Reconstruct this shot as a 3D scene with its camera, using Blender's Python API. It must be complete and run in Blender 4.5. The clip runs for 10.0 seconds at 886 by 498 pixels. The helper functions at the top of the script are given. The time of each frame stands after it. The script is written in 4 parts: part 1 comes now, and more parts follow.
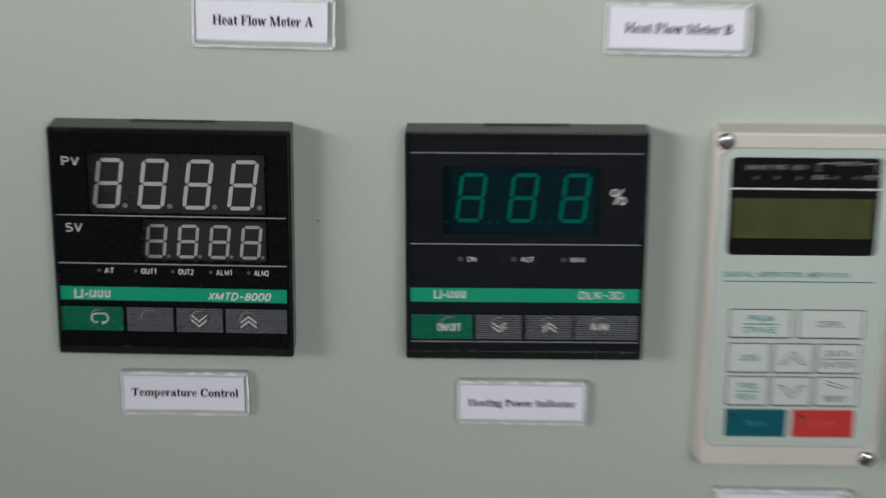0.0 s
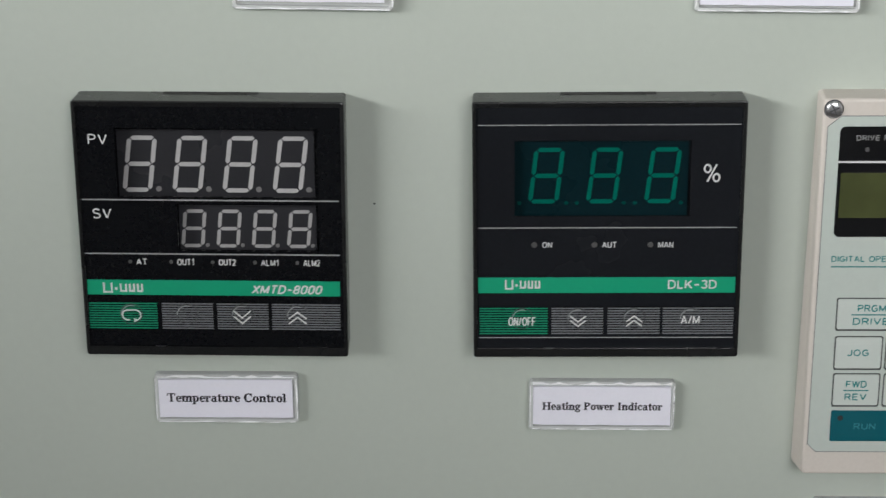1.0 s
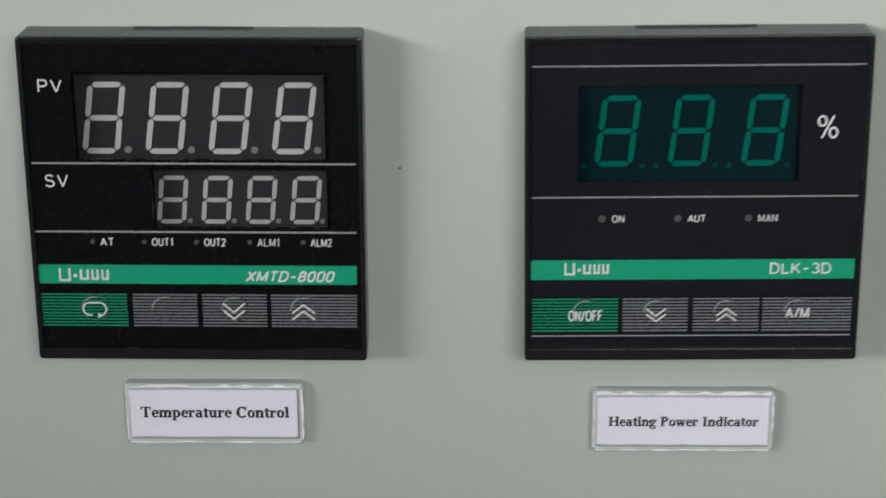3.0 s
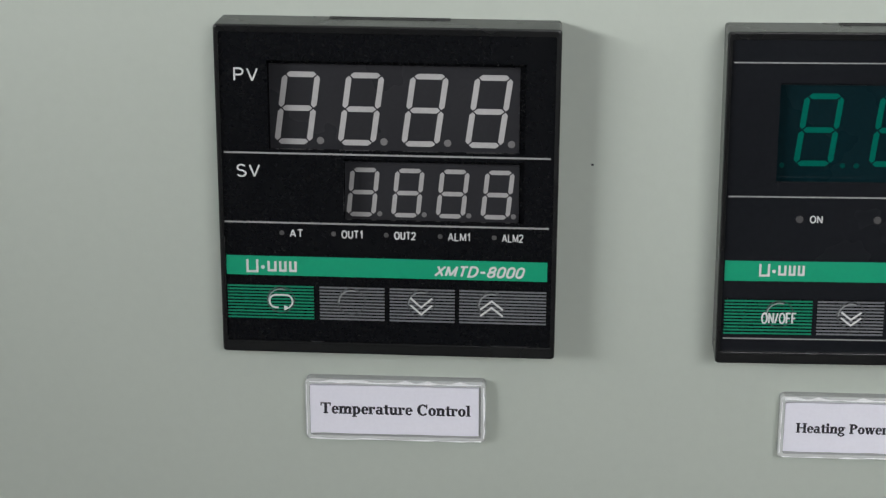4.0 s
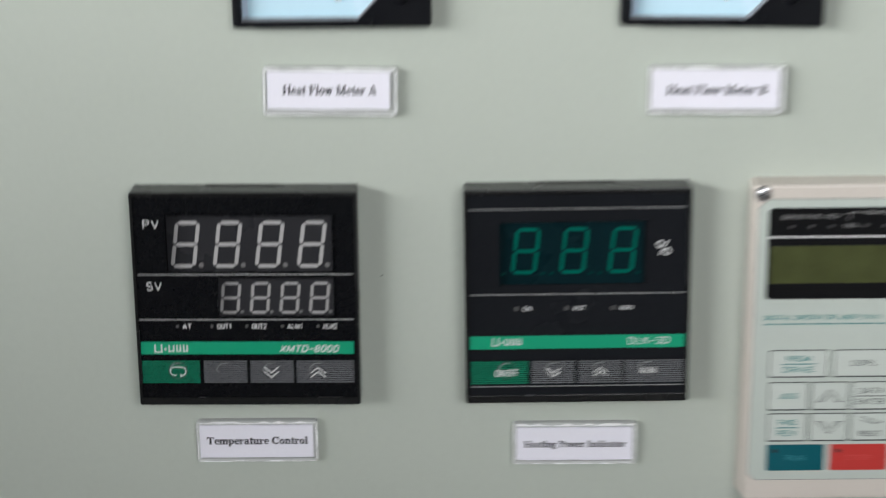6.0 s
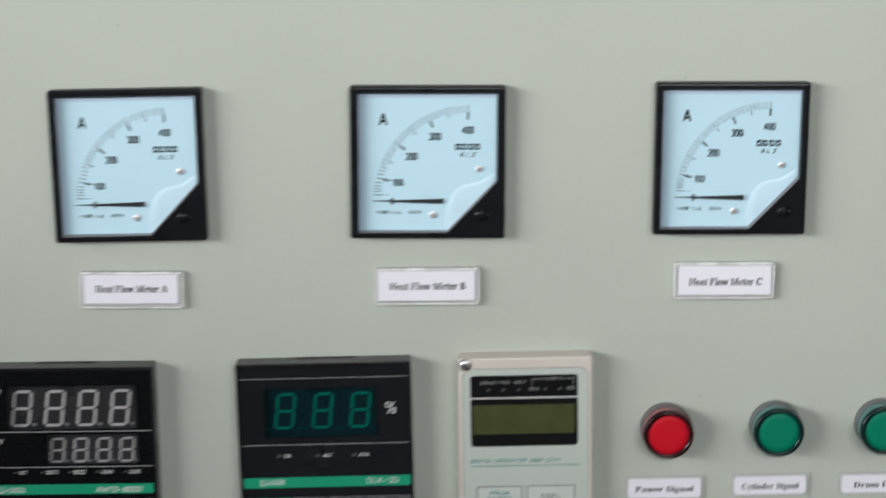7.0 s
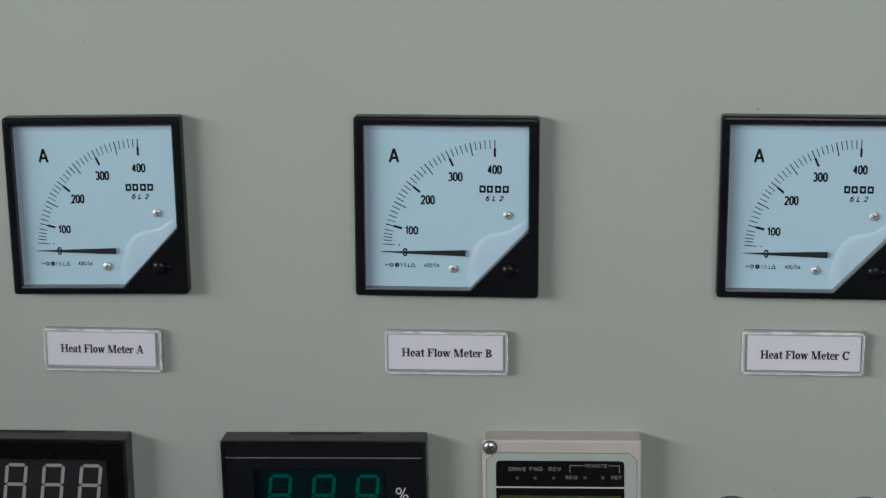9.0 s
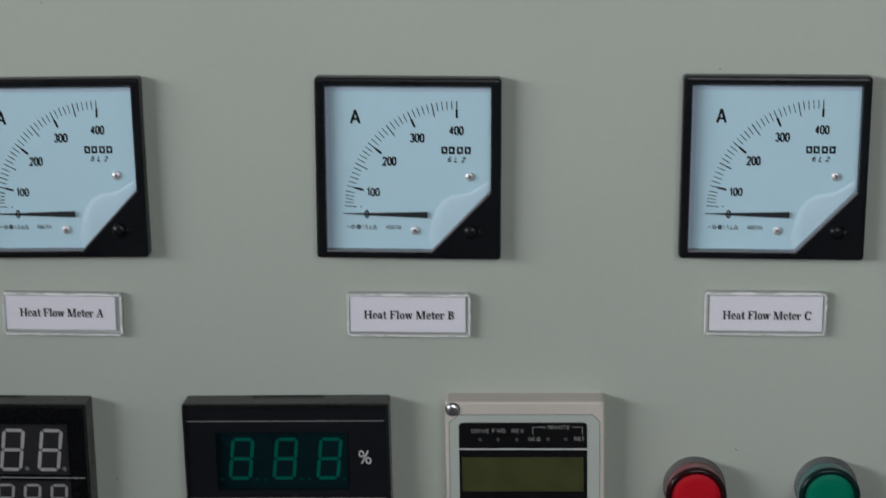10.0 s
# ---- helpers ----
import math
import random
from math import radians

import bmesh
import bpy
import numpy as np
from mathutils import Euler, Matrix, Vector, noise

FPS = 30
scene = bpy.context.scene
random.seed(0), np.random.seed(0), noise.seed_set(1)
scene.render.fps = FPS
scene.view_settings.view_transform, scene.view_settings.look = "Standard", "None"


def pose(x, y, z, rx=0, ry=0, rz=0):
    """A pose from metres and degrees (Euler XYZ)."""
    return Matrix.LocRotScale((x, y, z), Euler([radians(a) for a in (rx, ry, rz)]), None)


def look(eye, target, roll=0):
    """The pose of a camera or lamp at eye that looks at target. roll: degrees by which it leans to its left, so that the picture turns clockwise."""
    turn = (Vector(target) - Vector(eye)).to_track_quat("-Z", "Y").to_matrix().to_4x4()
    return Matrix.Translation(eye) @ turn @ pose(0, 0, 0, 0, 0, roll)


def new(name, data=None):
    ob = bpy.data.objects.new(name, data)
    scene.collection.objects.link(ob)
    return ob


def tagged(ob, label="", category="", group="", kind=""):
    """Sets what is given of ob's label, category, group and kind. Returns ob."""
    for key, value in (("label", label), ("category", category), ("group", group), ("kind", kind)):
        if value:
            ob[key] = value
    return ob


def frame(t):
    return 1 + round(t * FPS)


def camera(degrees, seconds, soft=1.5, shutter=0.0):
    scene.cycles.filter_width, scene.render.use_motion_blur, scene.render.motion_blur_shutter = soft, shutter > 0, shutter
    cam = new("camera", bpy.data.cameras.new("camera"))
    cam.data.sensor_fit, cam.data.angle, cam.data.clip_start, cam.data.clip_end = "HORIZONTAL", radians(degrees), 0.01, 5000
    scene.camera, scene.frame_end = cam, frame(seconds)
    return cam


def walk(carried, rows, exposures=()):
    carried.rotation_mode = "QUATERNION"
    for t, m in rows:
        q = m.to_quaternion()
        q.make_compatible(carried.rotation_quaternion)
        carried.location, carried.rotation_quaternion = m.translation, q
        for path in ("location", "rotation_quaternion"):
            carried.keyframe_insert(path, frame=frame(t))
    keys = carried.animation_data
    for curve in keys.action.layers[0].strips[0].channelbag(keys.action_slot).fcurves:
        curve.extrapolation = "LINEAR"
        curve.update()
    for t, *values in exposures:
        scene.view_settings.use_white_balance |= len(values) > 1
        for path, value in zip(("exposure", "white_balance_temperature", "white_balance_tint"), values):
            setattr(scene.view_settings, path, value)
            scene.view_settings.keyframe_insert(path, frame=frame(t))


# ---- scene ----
# Lengths below are in millimetres on the panel's face; x to the right, z up, y into the panel.
# The origin of the panel's face stands 1.3 m above the floor.
Z0 = 1.3

cam = camera(26.0, 10.0, soft=1.35, shutter=0.55)
PATH = [
    (0, 119.28, -736.48, 288.12, 0.773, -20.387, 0.760),
    (0.2, 124.79, -655.44, 258.81, 1.942, -20.415, -0.038),
    (0.3, 118.08, -655.25, 260.27, 1.484, -20.494, 0.083),
    (0.4, 114.53, -656.22, 258.89, 1.364, -20.386, 0.125),
    (0.5, 108.18, -657.48, 256.98, 0.973, -20.296, 0.283),
    (1, 99.79, -662.46, 250.20, 1.420, -20.044, -0.017),
    (1.5, 86.04, -660.33, 247.58, 1.261, -20.277, 0.188),
    (2, 89.98, -655.60, 242.64, 0.921, -19.867, -0.223),
    (2.2, 87.77, -627.07, 230.71, 0.777, -19.810, -0.017),
    (3.3, 76.58, -523.73, 181.73, 2.022, -19.951, -0.344),
    (3.5, 64.48, -526.38, 175.48, 3.028, -19.533, -0.547),
    (4, 47.15, -530.26, 179.91, 3.407, -18.789, 0.304),
    (4.5, 46.18, -513.72, 174.32, 2.805, -18.870, 0.203),
    (5, 43.53, -470.61, 160.16, 2.840, -19.603, -0.322),
    (5.5, 56.74, -512.57, 174.61, 1.048, -18.132, 0.486),
    (5.7, 76.52, -611.86, 224.11, 1.568, -18.960, -0.180),
    (6.8, 108.85, -1043.50, 376.63, -3.789, -14.135, -0.335),
    (7, 200.40, -1025.18, 368.89, -0.476, -13.165, -0.578),
    (7.2, 282.26, -982.74, 367.27, 3.892, -13.026, -0.580),
    (7.5, 330.87, -923.39, 385.82, 7.348, -14.438, -0.953),
    (8, 274.51, -882.93, 368.07, 5.458, -13.447, -1.282),
    (8.5, 270.19, -857.30, 369.95, 4.783, -13.959, -1.302),
    (9, 268.34, -853.41, 364.88, 4.660, -13.604, -0.818),
    (9.5, 267.83, -855.05, 366.20, 4.281, -13.755, -0.997),
    (10, 265.97, -851.02, 360.45, 3.360, -14.522, -0.728),
]
walk(cam, [(t, pose(x / 1000, y / 1000, Z0 + z / 1000, 0, 0, 0) @ look((0, 0, 0), (-math.sin(radians(a)) * math.cos(radians(b)), math.cos(radians(a)) * math.cos(radians(b)), math.sin(radians(b))), c)) for t, x, y, z, a, b, c in PATH],
     [(0.0, 0.0, 6360, 9.5), (0.3, 0.2, 6390, 10), (2.2, 0.26, 6380, 10), (3.5, 0.34, 6360, 10), (5.7, 0.34, 6360, 10), (7.0, 0.11, 6440, 10), (8.0, -0.34, 6310, 10), (9.0, -0.65, 6250, 10.2), (10.0, -0.69, 6250, 10.2)])

# ---- light ----
world = bpy.data.worlds.new("world")
scene.world = world
world.use_nodes = True
wn = world.node_tree.nodes
sky = wn.new("ShaderNodeTexSky")
sky.sky_type, sky.sun_disc, sky.sun_elevation, sky.sun_rotation = "NISHITA", False, radians(35), radians(250)
world.node_tree.links.new(sky.outputs[0], wn["Background"].inputs[0])
wn["Background"].inputs[1].default_value = 0.1


def area(name, eye, target, w, h, watts, color):
    data = bpy.data.lights.new(name, "AREA")
    data.shape, data.size, data.size_y, data.energy, data.color = "RECTANGLE", w, h, watts, color
    ob = new(name, data)
    ob.matrix_world = look(eye, target)
    return ob


# daylight from an unseen window at left; the second is an added front fill
area("unseen_area_light", (-6.0, -4.2, 3.0), (0.1, 0.0, 1.35), 5.0, 1.0, 560, (0.985, 0.98, 0.955))
area("unseen_area_light", (0.75, -2.57, 2.3), (0.35, 0, 1.45), 1.1, 0.7, 24, (1.0, 0.99, 0.97))


# ---- materials ----
def mat(name, color, rough=0.5, metal=0.0, vary=0.06, grain=900.0, bump=0.0, bump_scale=1500.0, coat=0.0, trans=0.0, spec=0.5, rough_vary=0.08):
    m = bpy.data.materials.new(name)
    m.use_nodes = True
    n, l = m.node_tree.nodes, m.node_tree.links
    b = n["Principled BSDF"]
    b.inputs["Metallic"].default_value = metal
    b.inputs["Coat Weight"].default_value = coat
    b.inputs["Coat Roughness"].default_value = 0.08
    b.inputs["Transmission Weight"].default_value = trans
    b.inputs["Specular IOR Level"].default_value = spec
    tc = n.new("ShaderNodeTexCoord")
    fine, broad = n.new("ShaderNodeTexNoise"), n.new("ShaderNodeTexNoise")
    fine.inputs["Scale"].default_value, broad.inputs["Scale"].default_value = grain, grain / 45
    fine.inputs["Detail"].default_value, broad.inputs["Detail"].default_value = 3, 4
    mix = n.new("ShaderNodeMath")
    mix.operation = "ADD"
    half = n.new("ShaderNodeMath")
    half.operation, half.inputs[1].default_value = "MULTIPLY", 0.5
    l.new(tc.outputs["Object"], fine.inputs["Vector"])
    l.new(tc.outputs["Object"], broad.inputs["Vector"])
    l.new(fine.outputs["Fac"], mix.inputs[0])
    l.new(broad.outputs["Fac"], mix.inputs[1])
    l.new(mix.outputs[0], half.inputs[0])
    ramp = n.new("ShaderNodeMapRange")
    ramp.inputs[1].default_value, ramp.inputs[2].default_value = 0.3, 0.7
    ramp.inputs[3].default_value, ramp.inputs[4].default_value = 1 - vary, 1 + vary
    l.new(half.outputs[0], ramp.inputs[0])
    tint = n.new("ShaderNodeVectorMath")
    tint.operation = "SCALE"
    tint.inputs[0].default_value = color
    l.new(ramp.outputs[0], tint.inputs["Scale"])
    l.new(tint.outputs[0], b.inputs["Base Color"])
    rr = n.new("ShaderNodeMapRange")
    rr.inputs[1].default_value, rr.inputs[2].default_value = 0.3, 0.7
    rr.inputs[3].default_value, rr.inputs[4].default_value = max(0.02, rough - rough_vary), min(1, rough + rough_vary)
    l.new(broad.outputs["Fac"], rr.inputs[0])
    l.new(rr.outputs[0], b.inputs["Roughness"])
    if bump:
        tex, bp = n.new("ShaderNodeTexNoise"), n.new("ShaderNodeBump")
        tex.inputs["Scale"].default_value, tex.inputs["Detail"].default_value = bump_scale, 3
        bp.inputs["Strength"].default_value, bp.inputs["Distance"].default_value = bump, 0.0002
        l.new(tc.outputs["Object"], tex.inputs["Vector"])
        l.new(tex.outputs["Fac"], bp.inputs["Height"])
        l.new(bp.outputs[0], b.inputs["Normal"])
    return m


PANEL = mat("panel_paint", (0.462, 0.50, 0.448), 0.42, vary=0.025, grain=300, bump=0.12, bump_scale=900, spec=0.4)
SPECK = mat("speck_dirt", (0.03, 0.03, 0.03), 0.8)
BEZEL = mat("black_plastic", (0.009, 0.0093, 0.0098), 0.26, bump=0.06, bump_scale=2500, vary=0.1, spec=0.42)
FACE = mat("black_film", (0.0046, 0.005, 0.0061), 0.16, vary=0.1, spec=0.19, rough_vary=0.04)
FACE_GREY = mat("smoky_film", (0.0098, 0.0108, 0.0134), 0.2, vary=0.16, grain=700, spec=0.2, rough_vary=0.12)
MODULE = mat("display_module_grey", (0.026, 0.026, 0.0295), 0.3, vary=0.1, spec=0.22)
MODULE_GREEN = mat("display_module_green", (0.0024, 0.0135, 0.0175), 0.3, vary=0.2, spec=0.12)
SEGMENT = mat("unlit_segment_grey", (0.42, 0.41, 0.41), 0.5, vary=0.12, grain=1500, spec=0.15)
SEGMENT_S = mat("unlit_segment_small", (0.36, 0.35, 0.35), 0.5, vary=0.12, grain=1500, spec=0.15)
SEG_DOT = mat("unlit_point_grey", (0.17, 0.165, 0.165), 0.5)
SEG_GREEN = mat("unlit_segment_green", (0.0, 0.108, 0.078), 0.5, vary=0.12, grain=1500, spec=0.05)
SEG_GREEN_DOT = mat("unlit_point_green", (0.0, 0.05, 0.042), 0.5, spec=0.05)
INK_WHITE = mat("white_ink", (0.62, 0.62, 0.62), 0.5, vary=0.08)
INK_GREY = mat("grey_ink", (0.30, 0.30, 0.30), 0.5)
BAR_GREEN = mat("green_print", (0.0, 0.30, 0.155), 0.45, vary=0.05)
BTN_GREEN = mat("green_stripe", (0.005, 0.21, 0.115), 0.42, vary=0.08, spec=0.3)
BTN_GREY = mat("grey_stripe", (0.15, 0.155, 0.168), 0.42, vary=0.08, spec=0.3)
DOME_DIM = mat("dome_rim", (0.05, 0.054, 0.058), 0.3)
# lighter grey for the highlight painted on the domes
DOME_HIGHLIGHT = mat("dome_highlight", (0.27, 0.28, 0.285), 0.3)
LED_DARK = mat("unlit_led", (0.075, 0.073, 0.073), 0.3)
PAPER = mat("label_paper", (0.80, 0.79, 0.87), 0.85, vary=0.03, grain=1200, bump=0.1, bump_scale=3000)
INK = mat("printed_ink", (0.014, 0.012, 0.02), 0.8, vary=0.3, grain=2500)
CLEAR = mat("clear_acrylic", (0.90, 0.92, 0.91), 0.08, vary=0.02, spec=0.5, bump=0.9, bump_scale=220)
_n, _l = CLEAR.node_tree.nodes, CLEAR.node_tree.links
_t, _m, _g = _n.new("ShaderNodeBsdfTransparent"), _n.new("ShaderNodeMixShader"), _n.new("ShaderNodeMixShader")
_f, _s = _n.new("ShaderNodeFresnel"), _n.new("ShaderNodeBsdfGlossy")
_m.inputs[0].default_value, _f.inputs["IOR"].default_value, _s.inputs["Roughness"].default_value = 0.5, 1.2, 0.06
_b = [q for q in _n if q.bl_idname == "ShaderNodeBump"][0]
for _q in (_f, _s):
    _l.new(_b.outputs[0], _q.inputs["Normal"])
_l.new(_t.outputs[0], _m.inputs[1])
_l.new(_n["Principled BSDF"].outputs[0], _m.inputs[2])
_l.new(_f.outputs[0], _g.inputs[0])
_l.new(_m.outputs[0], _g.inputs[1])
_l.new(_s.outputs[0], _g.inputs[2])
_l.new(_g.outputs[0], _n["Material Output"].inputs[0])
# whitish colour for the glints painted on the holders' edges
EDGE_GLINT = mat("acrylic_edge_glint", (0.88, 0.89, 0.90), 0.3, vary=0.12, grain=1500, bump=0.4, bump_scale=900)
DIAL = mat("dial_plate", (0.505, 0.725, 0.845), 0.55, vary=0.015, grain=200)
DIAL_MOULD = mat("milky_moulding", (0.55, 0.745, 0.865), 0.45, vary=0.03)
DIAL_INK = mat("dial_ink", (0.006, 0.009, 0.012), 0.7, spec=0.15)
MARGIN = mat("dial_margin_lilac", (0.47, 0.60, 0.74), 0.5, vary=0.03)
NEEDLE = mat("needle_paint", (0.012, 0.016, 0.02), 0.45)
METER_BLACK = mat("meter_plastic", (0.005, 0.0055, 0.0075), 0.3, bump=0.04, bump_scale=1800, vary=0.12, spec=0.25)
# grey that paints the lit inner wall of the black meter frame
LIT_WALL = mat("lit_meter_wall", (0.17, 0.17, 0.185), 0.35)
PALE_STEEL = mat("pale_screw_steel", (0.78, 0.79, 0.80), 0.38, metal=0.55, vary=0.08)
STEEL = mat("screw_steel", (0.72, 0.72, 0.74), 0.25, metal=1.0, vary=0.08)
SLOT = mat("screw_slot", (0.05, 0.05, 0.055), 0.6)
KEY_BODY = mat("cream_plastic", (0.61, 0.56, 0.51), 0.45, bump=0.2, bump_scale=2500, vary=0.04)
KEY_FILM = mat("pale_green_film", (0.48, 0.53, 0.49), 0.45, vary=0.03, grain=500)
KEY_BLACK = mat("key_window_black", (0.006, 0.006, 0.007), 0.18, spec=0.4)
LCD = mat("lcd_glass", (0.058, 0.067, 0.024), 0.22, vary=0.25, grain=90, spec=0.5)
KEY_CAP = mat("key_cap", (0.53, 0.575, 0.54), 0.45, vary=0.03)
# near-black for the shade painted below each key
KEY_UNDERSHADE = mat("key_outline", (0.05, 0.055, 0.055), 0.6)
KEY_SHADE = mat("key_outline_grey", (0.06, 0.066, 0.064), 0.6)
TEAL_INK = mat("teal_ink", (0.013, 0.185, 0.185), 0.6)
GREY_INK = mat("dark_grey_ink", (0.12, 0.125, 0.125), 0.6)
RUN_TEAL = mat("run_key_teal", (0.0, 0.092, 0.118), 0.42)
RUN_INK = mat("run_key_ink", (0.05, 0.24, 0.28), 0.5)
STOP_RED = mat("stop_key_red", (0.50, 0.04, 0.035), 0.42)
STOP_INK = mat("stop_key_ink", (0.60, 0.09, 0.08), 0.5)
SIDE_RED = mat("red_lens_side", (0.26, 0.03, 0.05), 0.2, spec=0.5)
SIDE_GREEN = mat("green_lens_side", (0.02, 0.15, 0.15), 0.2, spec=0.5)
LENS_RED = mat("red_lens", (0.52, 0.006, 0.017), 0.45, vary=0.06, grain=700, spec=0.15)
LENS_GREEN = mat("green_lens", (0.0, 0.18, 0.105), 0.45, vary=0.06, grain=700, spec=0.15)
RING_RED = mat("dark_red_ring", (0.022, 0.003, 0.005), 0.2, spec=0.3)
RING_GREEN = mat("dark_green_ring", (0.002, 0.018, 0.017), 0.2, spec=0.3)
COLLAR = mat("grey_collar", (0.13, 0.13, 0.135), 0.2, vary=0.08)
ROOM = mat("room_paint", (0.62, 0.615, 0.60), 0.85, vary=0.03, grain=120)
FLOOR = mat("floor_tiles", (0.085, 0.076, 0.068), 0.5, vary=0.06, grain=120)


# ---- mesh helpers ----
MM = 0.001


def thing(name, x, z, turn=0.0, **tags):
    """An Empty on the panel's face. turn: degrees anticlockwise as seen from the front."""
    ob = new(name)
    ob.empty_display_size = 0.01
    ob.matrix_world = pose(x * MM, 0, Z0 + z * MM, 0, -turn, 0)
    return tagged(ob, **tags)


def part(name, bm, material, parent, label="", smooth=False):
    me = bpy.data.meshes.new(name)
    bmesh.ops.recalc_face_normals(bm, faces=bm.faces)
    for v in bm.verts:
        v.co *= MM
    for f in bm.faces:
        f.smooth = smooth
    bm.to_mesh(me)
    bm.free()
    me.materials.append(material)
    ob = new(name, me)
    ob.parent = parent
    if label:
        ob["label"] = label
    return ob


def prism(bm, pts, y0, y1, bevel=0.0, segs=2):
    """An upright plate: the outline pts in x and z, from y0 (back) to y1 (front); bevel rounds the front edges."""
    back = [bm.verts.new((x, y0, z)) for x, z in pts]
    front = [bm.verts.new((x, y1, z)) for x, z in pts]
    n = len(pts)
    faces = [bm.faces.new(back), bm.faces.new(front[::-1])]
    for i in range(n):
        faces.append(bm.faces.new((back[i], front[i], front[(i + 1) % n], back[(i + 1) % n])))
    if bevel:
        edges = list(faces[1].edges)
        bmesh.ops.bevel(bm, geom=edges, offset=bevel, segments=segs, affect="EDGES", profile=0.5)
    return bm


def rect(x0, x1, z0, z1):
    return [(x0, z0), (x1, z0), (x1, z1), (x0, z1)]


def rounded(x0, x1, z0, z1, r, segs=5):
    pts = []
    for cx, cz, a0 in ((x1 - r, z0 + r, -90), (x1 - r, z1 - r, 0), (x0 + r, z1 - r, 90), (x0 + r, z0 + r, 180)):
        for i in range(segs + 1):
            a = radians(a0 + 90 * i / segs)
            pts.append((cx + r * math.cos(a), cz + r * math.sin(a)))
    return pts


def slab(x0, x1, z0, z1, y0, y1, bevel=0.0, r=0.0):
    bm = bmesh.new()
    return prism(bm, rounded(x0, x1, z0, z1, r) if r else rect(x0, x1, z0, z1), y0, y1, bevel)


def ring(bm, outer, inner, y0, y1):
    """A frame between two outlines with as many points each, from y0 (back) to y1 (front)."""
    n = len(outer)
    vs = [[bm.verts.new((x, y, z)) for x, z in pts] for pts, y in ((outer, y0), (outer, y1), (inner, y1), (inner, y0))]
    for a in range(4):
        b = (a + 1) % 4
        for i in range(n):
            j = (i + 1) % n
            bm.faces.new((vs[a][i], vs[a][j], vs[b][j], vs[b][i]))
    return bm


def profile_ring(bm, loops):
    """Joins outlines of (points, y), one after another, into one closed skin band."""
    vs = [[bm.verts.new((x, y, z)) for x, z in pts] for pts, y in loops]
    n = len(vs[0])
    for a in range(len(vs) - 1):
        for i in range(n):
            j = (i + 1) % n
            bm.faces.new((vs[a][i], vs[a][j], vs[a + 1][j], vs[a + 1][i]))
    return bm


def circle(cx, cz, r, n=32):
    return [(cx + r * math.cos(2 * math.pi * i / n), cz + r * math.sin(2 * math.pi * i / n)) for i in range(n)]


def stroke(bm, pts, w, y0, y1):
    """A mitred ribbon of width w along pts, from y0 (back) to y1 (front)."""
    closed = len(pts) > 3 and math.dist(pts[0], pts[-1]) < 1e-6
    if closed:
        pts = pts[:-1]
    n, sides = len(pts), []
    for i, (x, z) in enumerate(pts):
        a = pts[i - 1] if i or closed else None
        b = pts[(i + 1) % n] if i < n - 1 or closed else None
        d1 = Vector((x - a[0], z - a[1])).normalized() if a else None
        d2 = Vector((b[0] - x, b[1] - z)).normalized() if b else None
        d1, d2 = d1 or d2, d2 or d1
        m = (d1 + d2).normalized() if (d1 + d2).length > 1e-3 else d1
        k = min(2.5, 1 / max(0.2, m.dot(d1))) * w / 2
        sides.append(((x - m.y * k, z + m.x * k), (x + m.y * k, z - m.x * k)))
    rows = [[bm.verts.new((p[0], y, p[1])) for p, y in ((l, y0), (l, y1), (r, y1), (r, y0))] for l, r in sides]
    for i in range(n if closed else n - 1):
        a, b = rows[i], rows[(i + 1) % n]
        for q in range(4):
            bm.faces.new((a[q], a[(q + 1) % 4], b[(q + 1) % 4], b[q]))
    if not closed:
        bm.faces.new(rows[0])
        bm.faces.new(rows[-1][::-1])
    return bm


def bow(cx, cz, rx, rz, a0, a1, n=10):
    return [(cx + rx * math.cos(radians(a0 + (a1 - a0) * i / n)), cz + rz * math.sin(radians(a0 + (a1 - a0) * i / n))) for i in range(n + 1)]


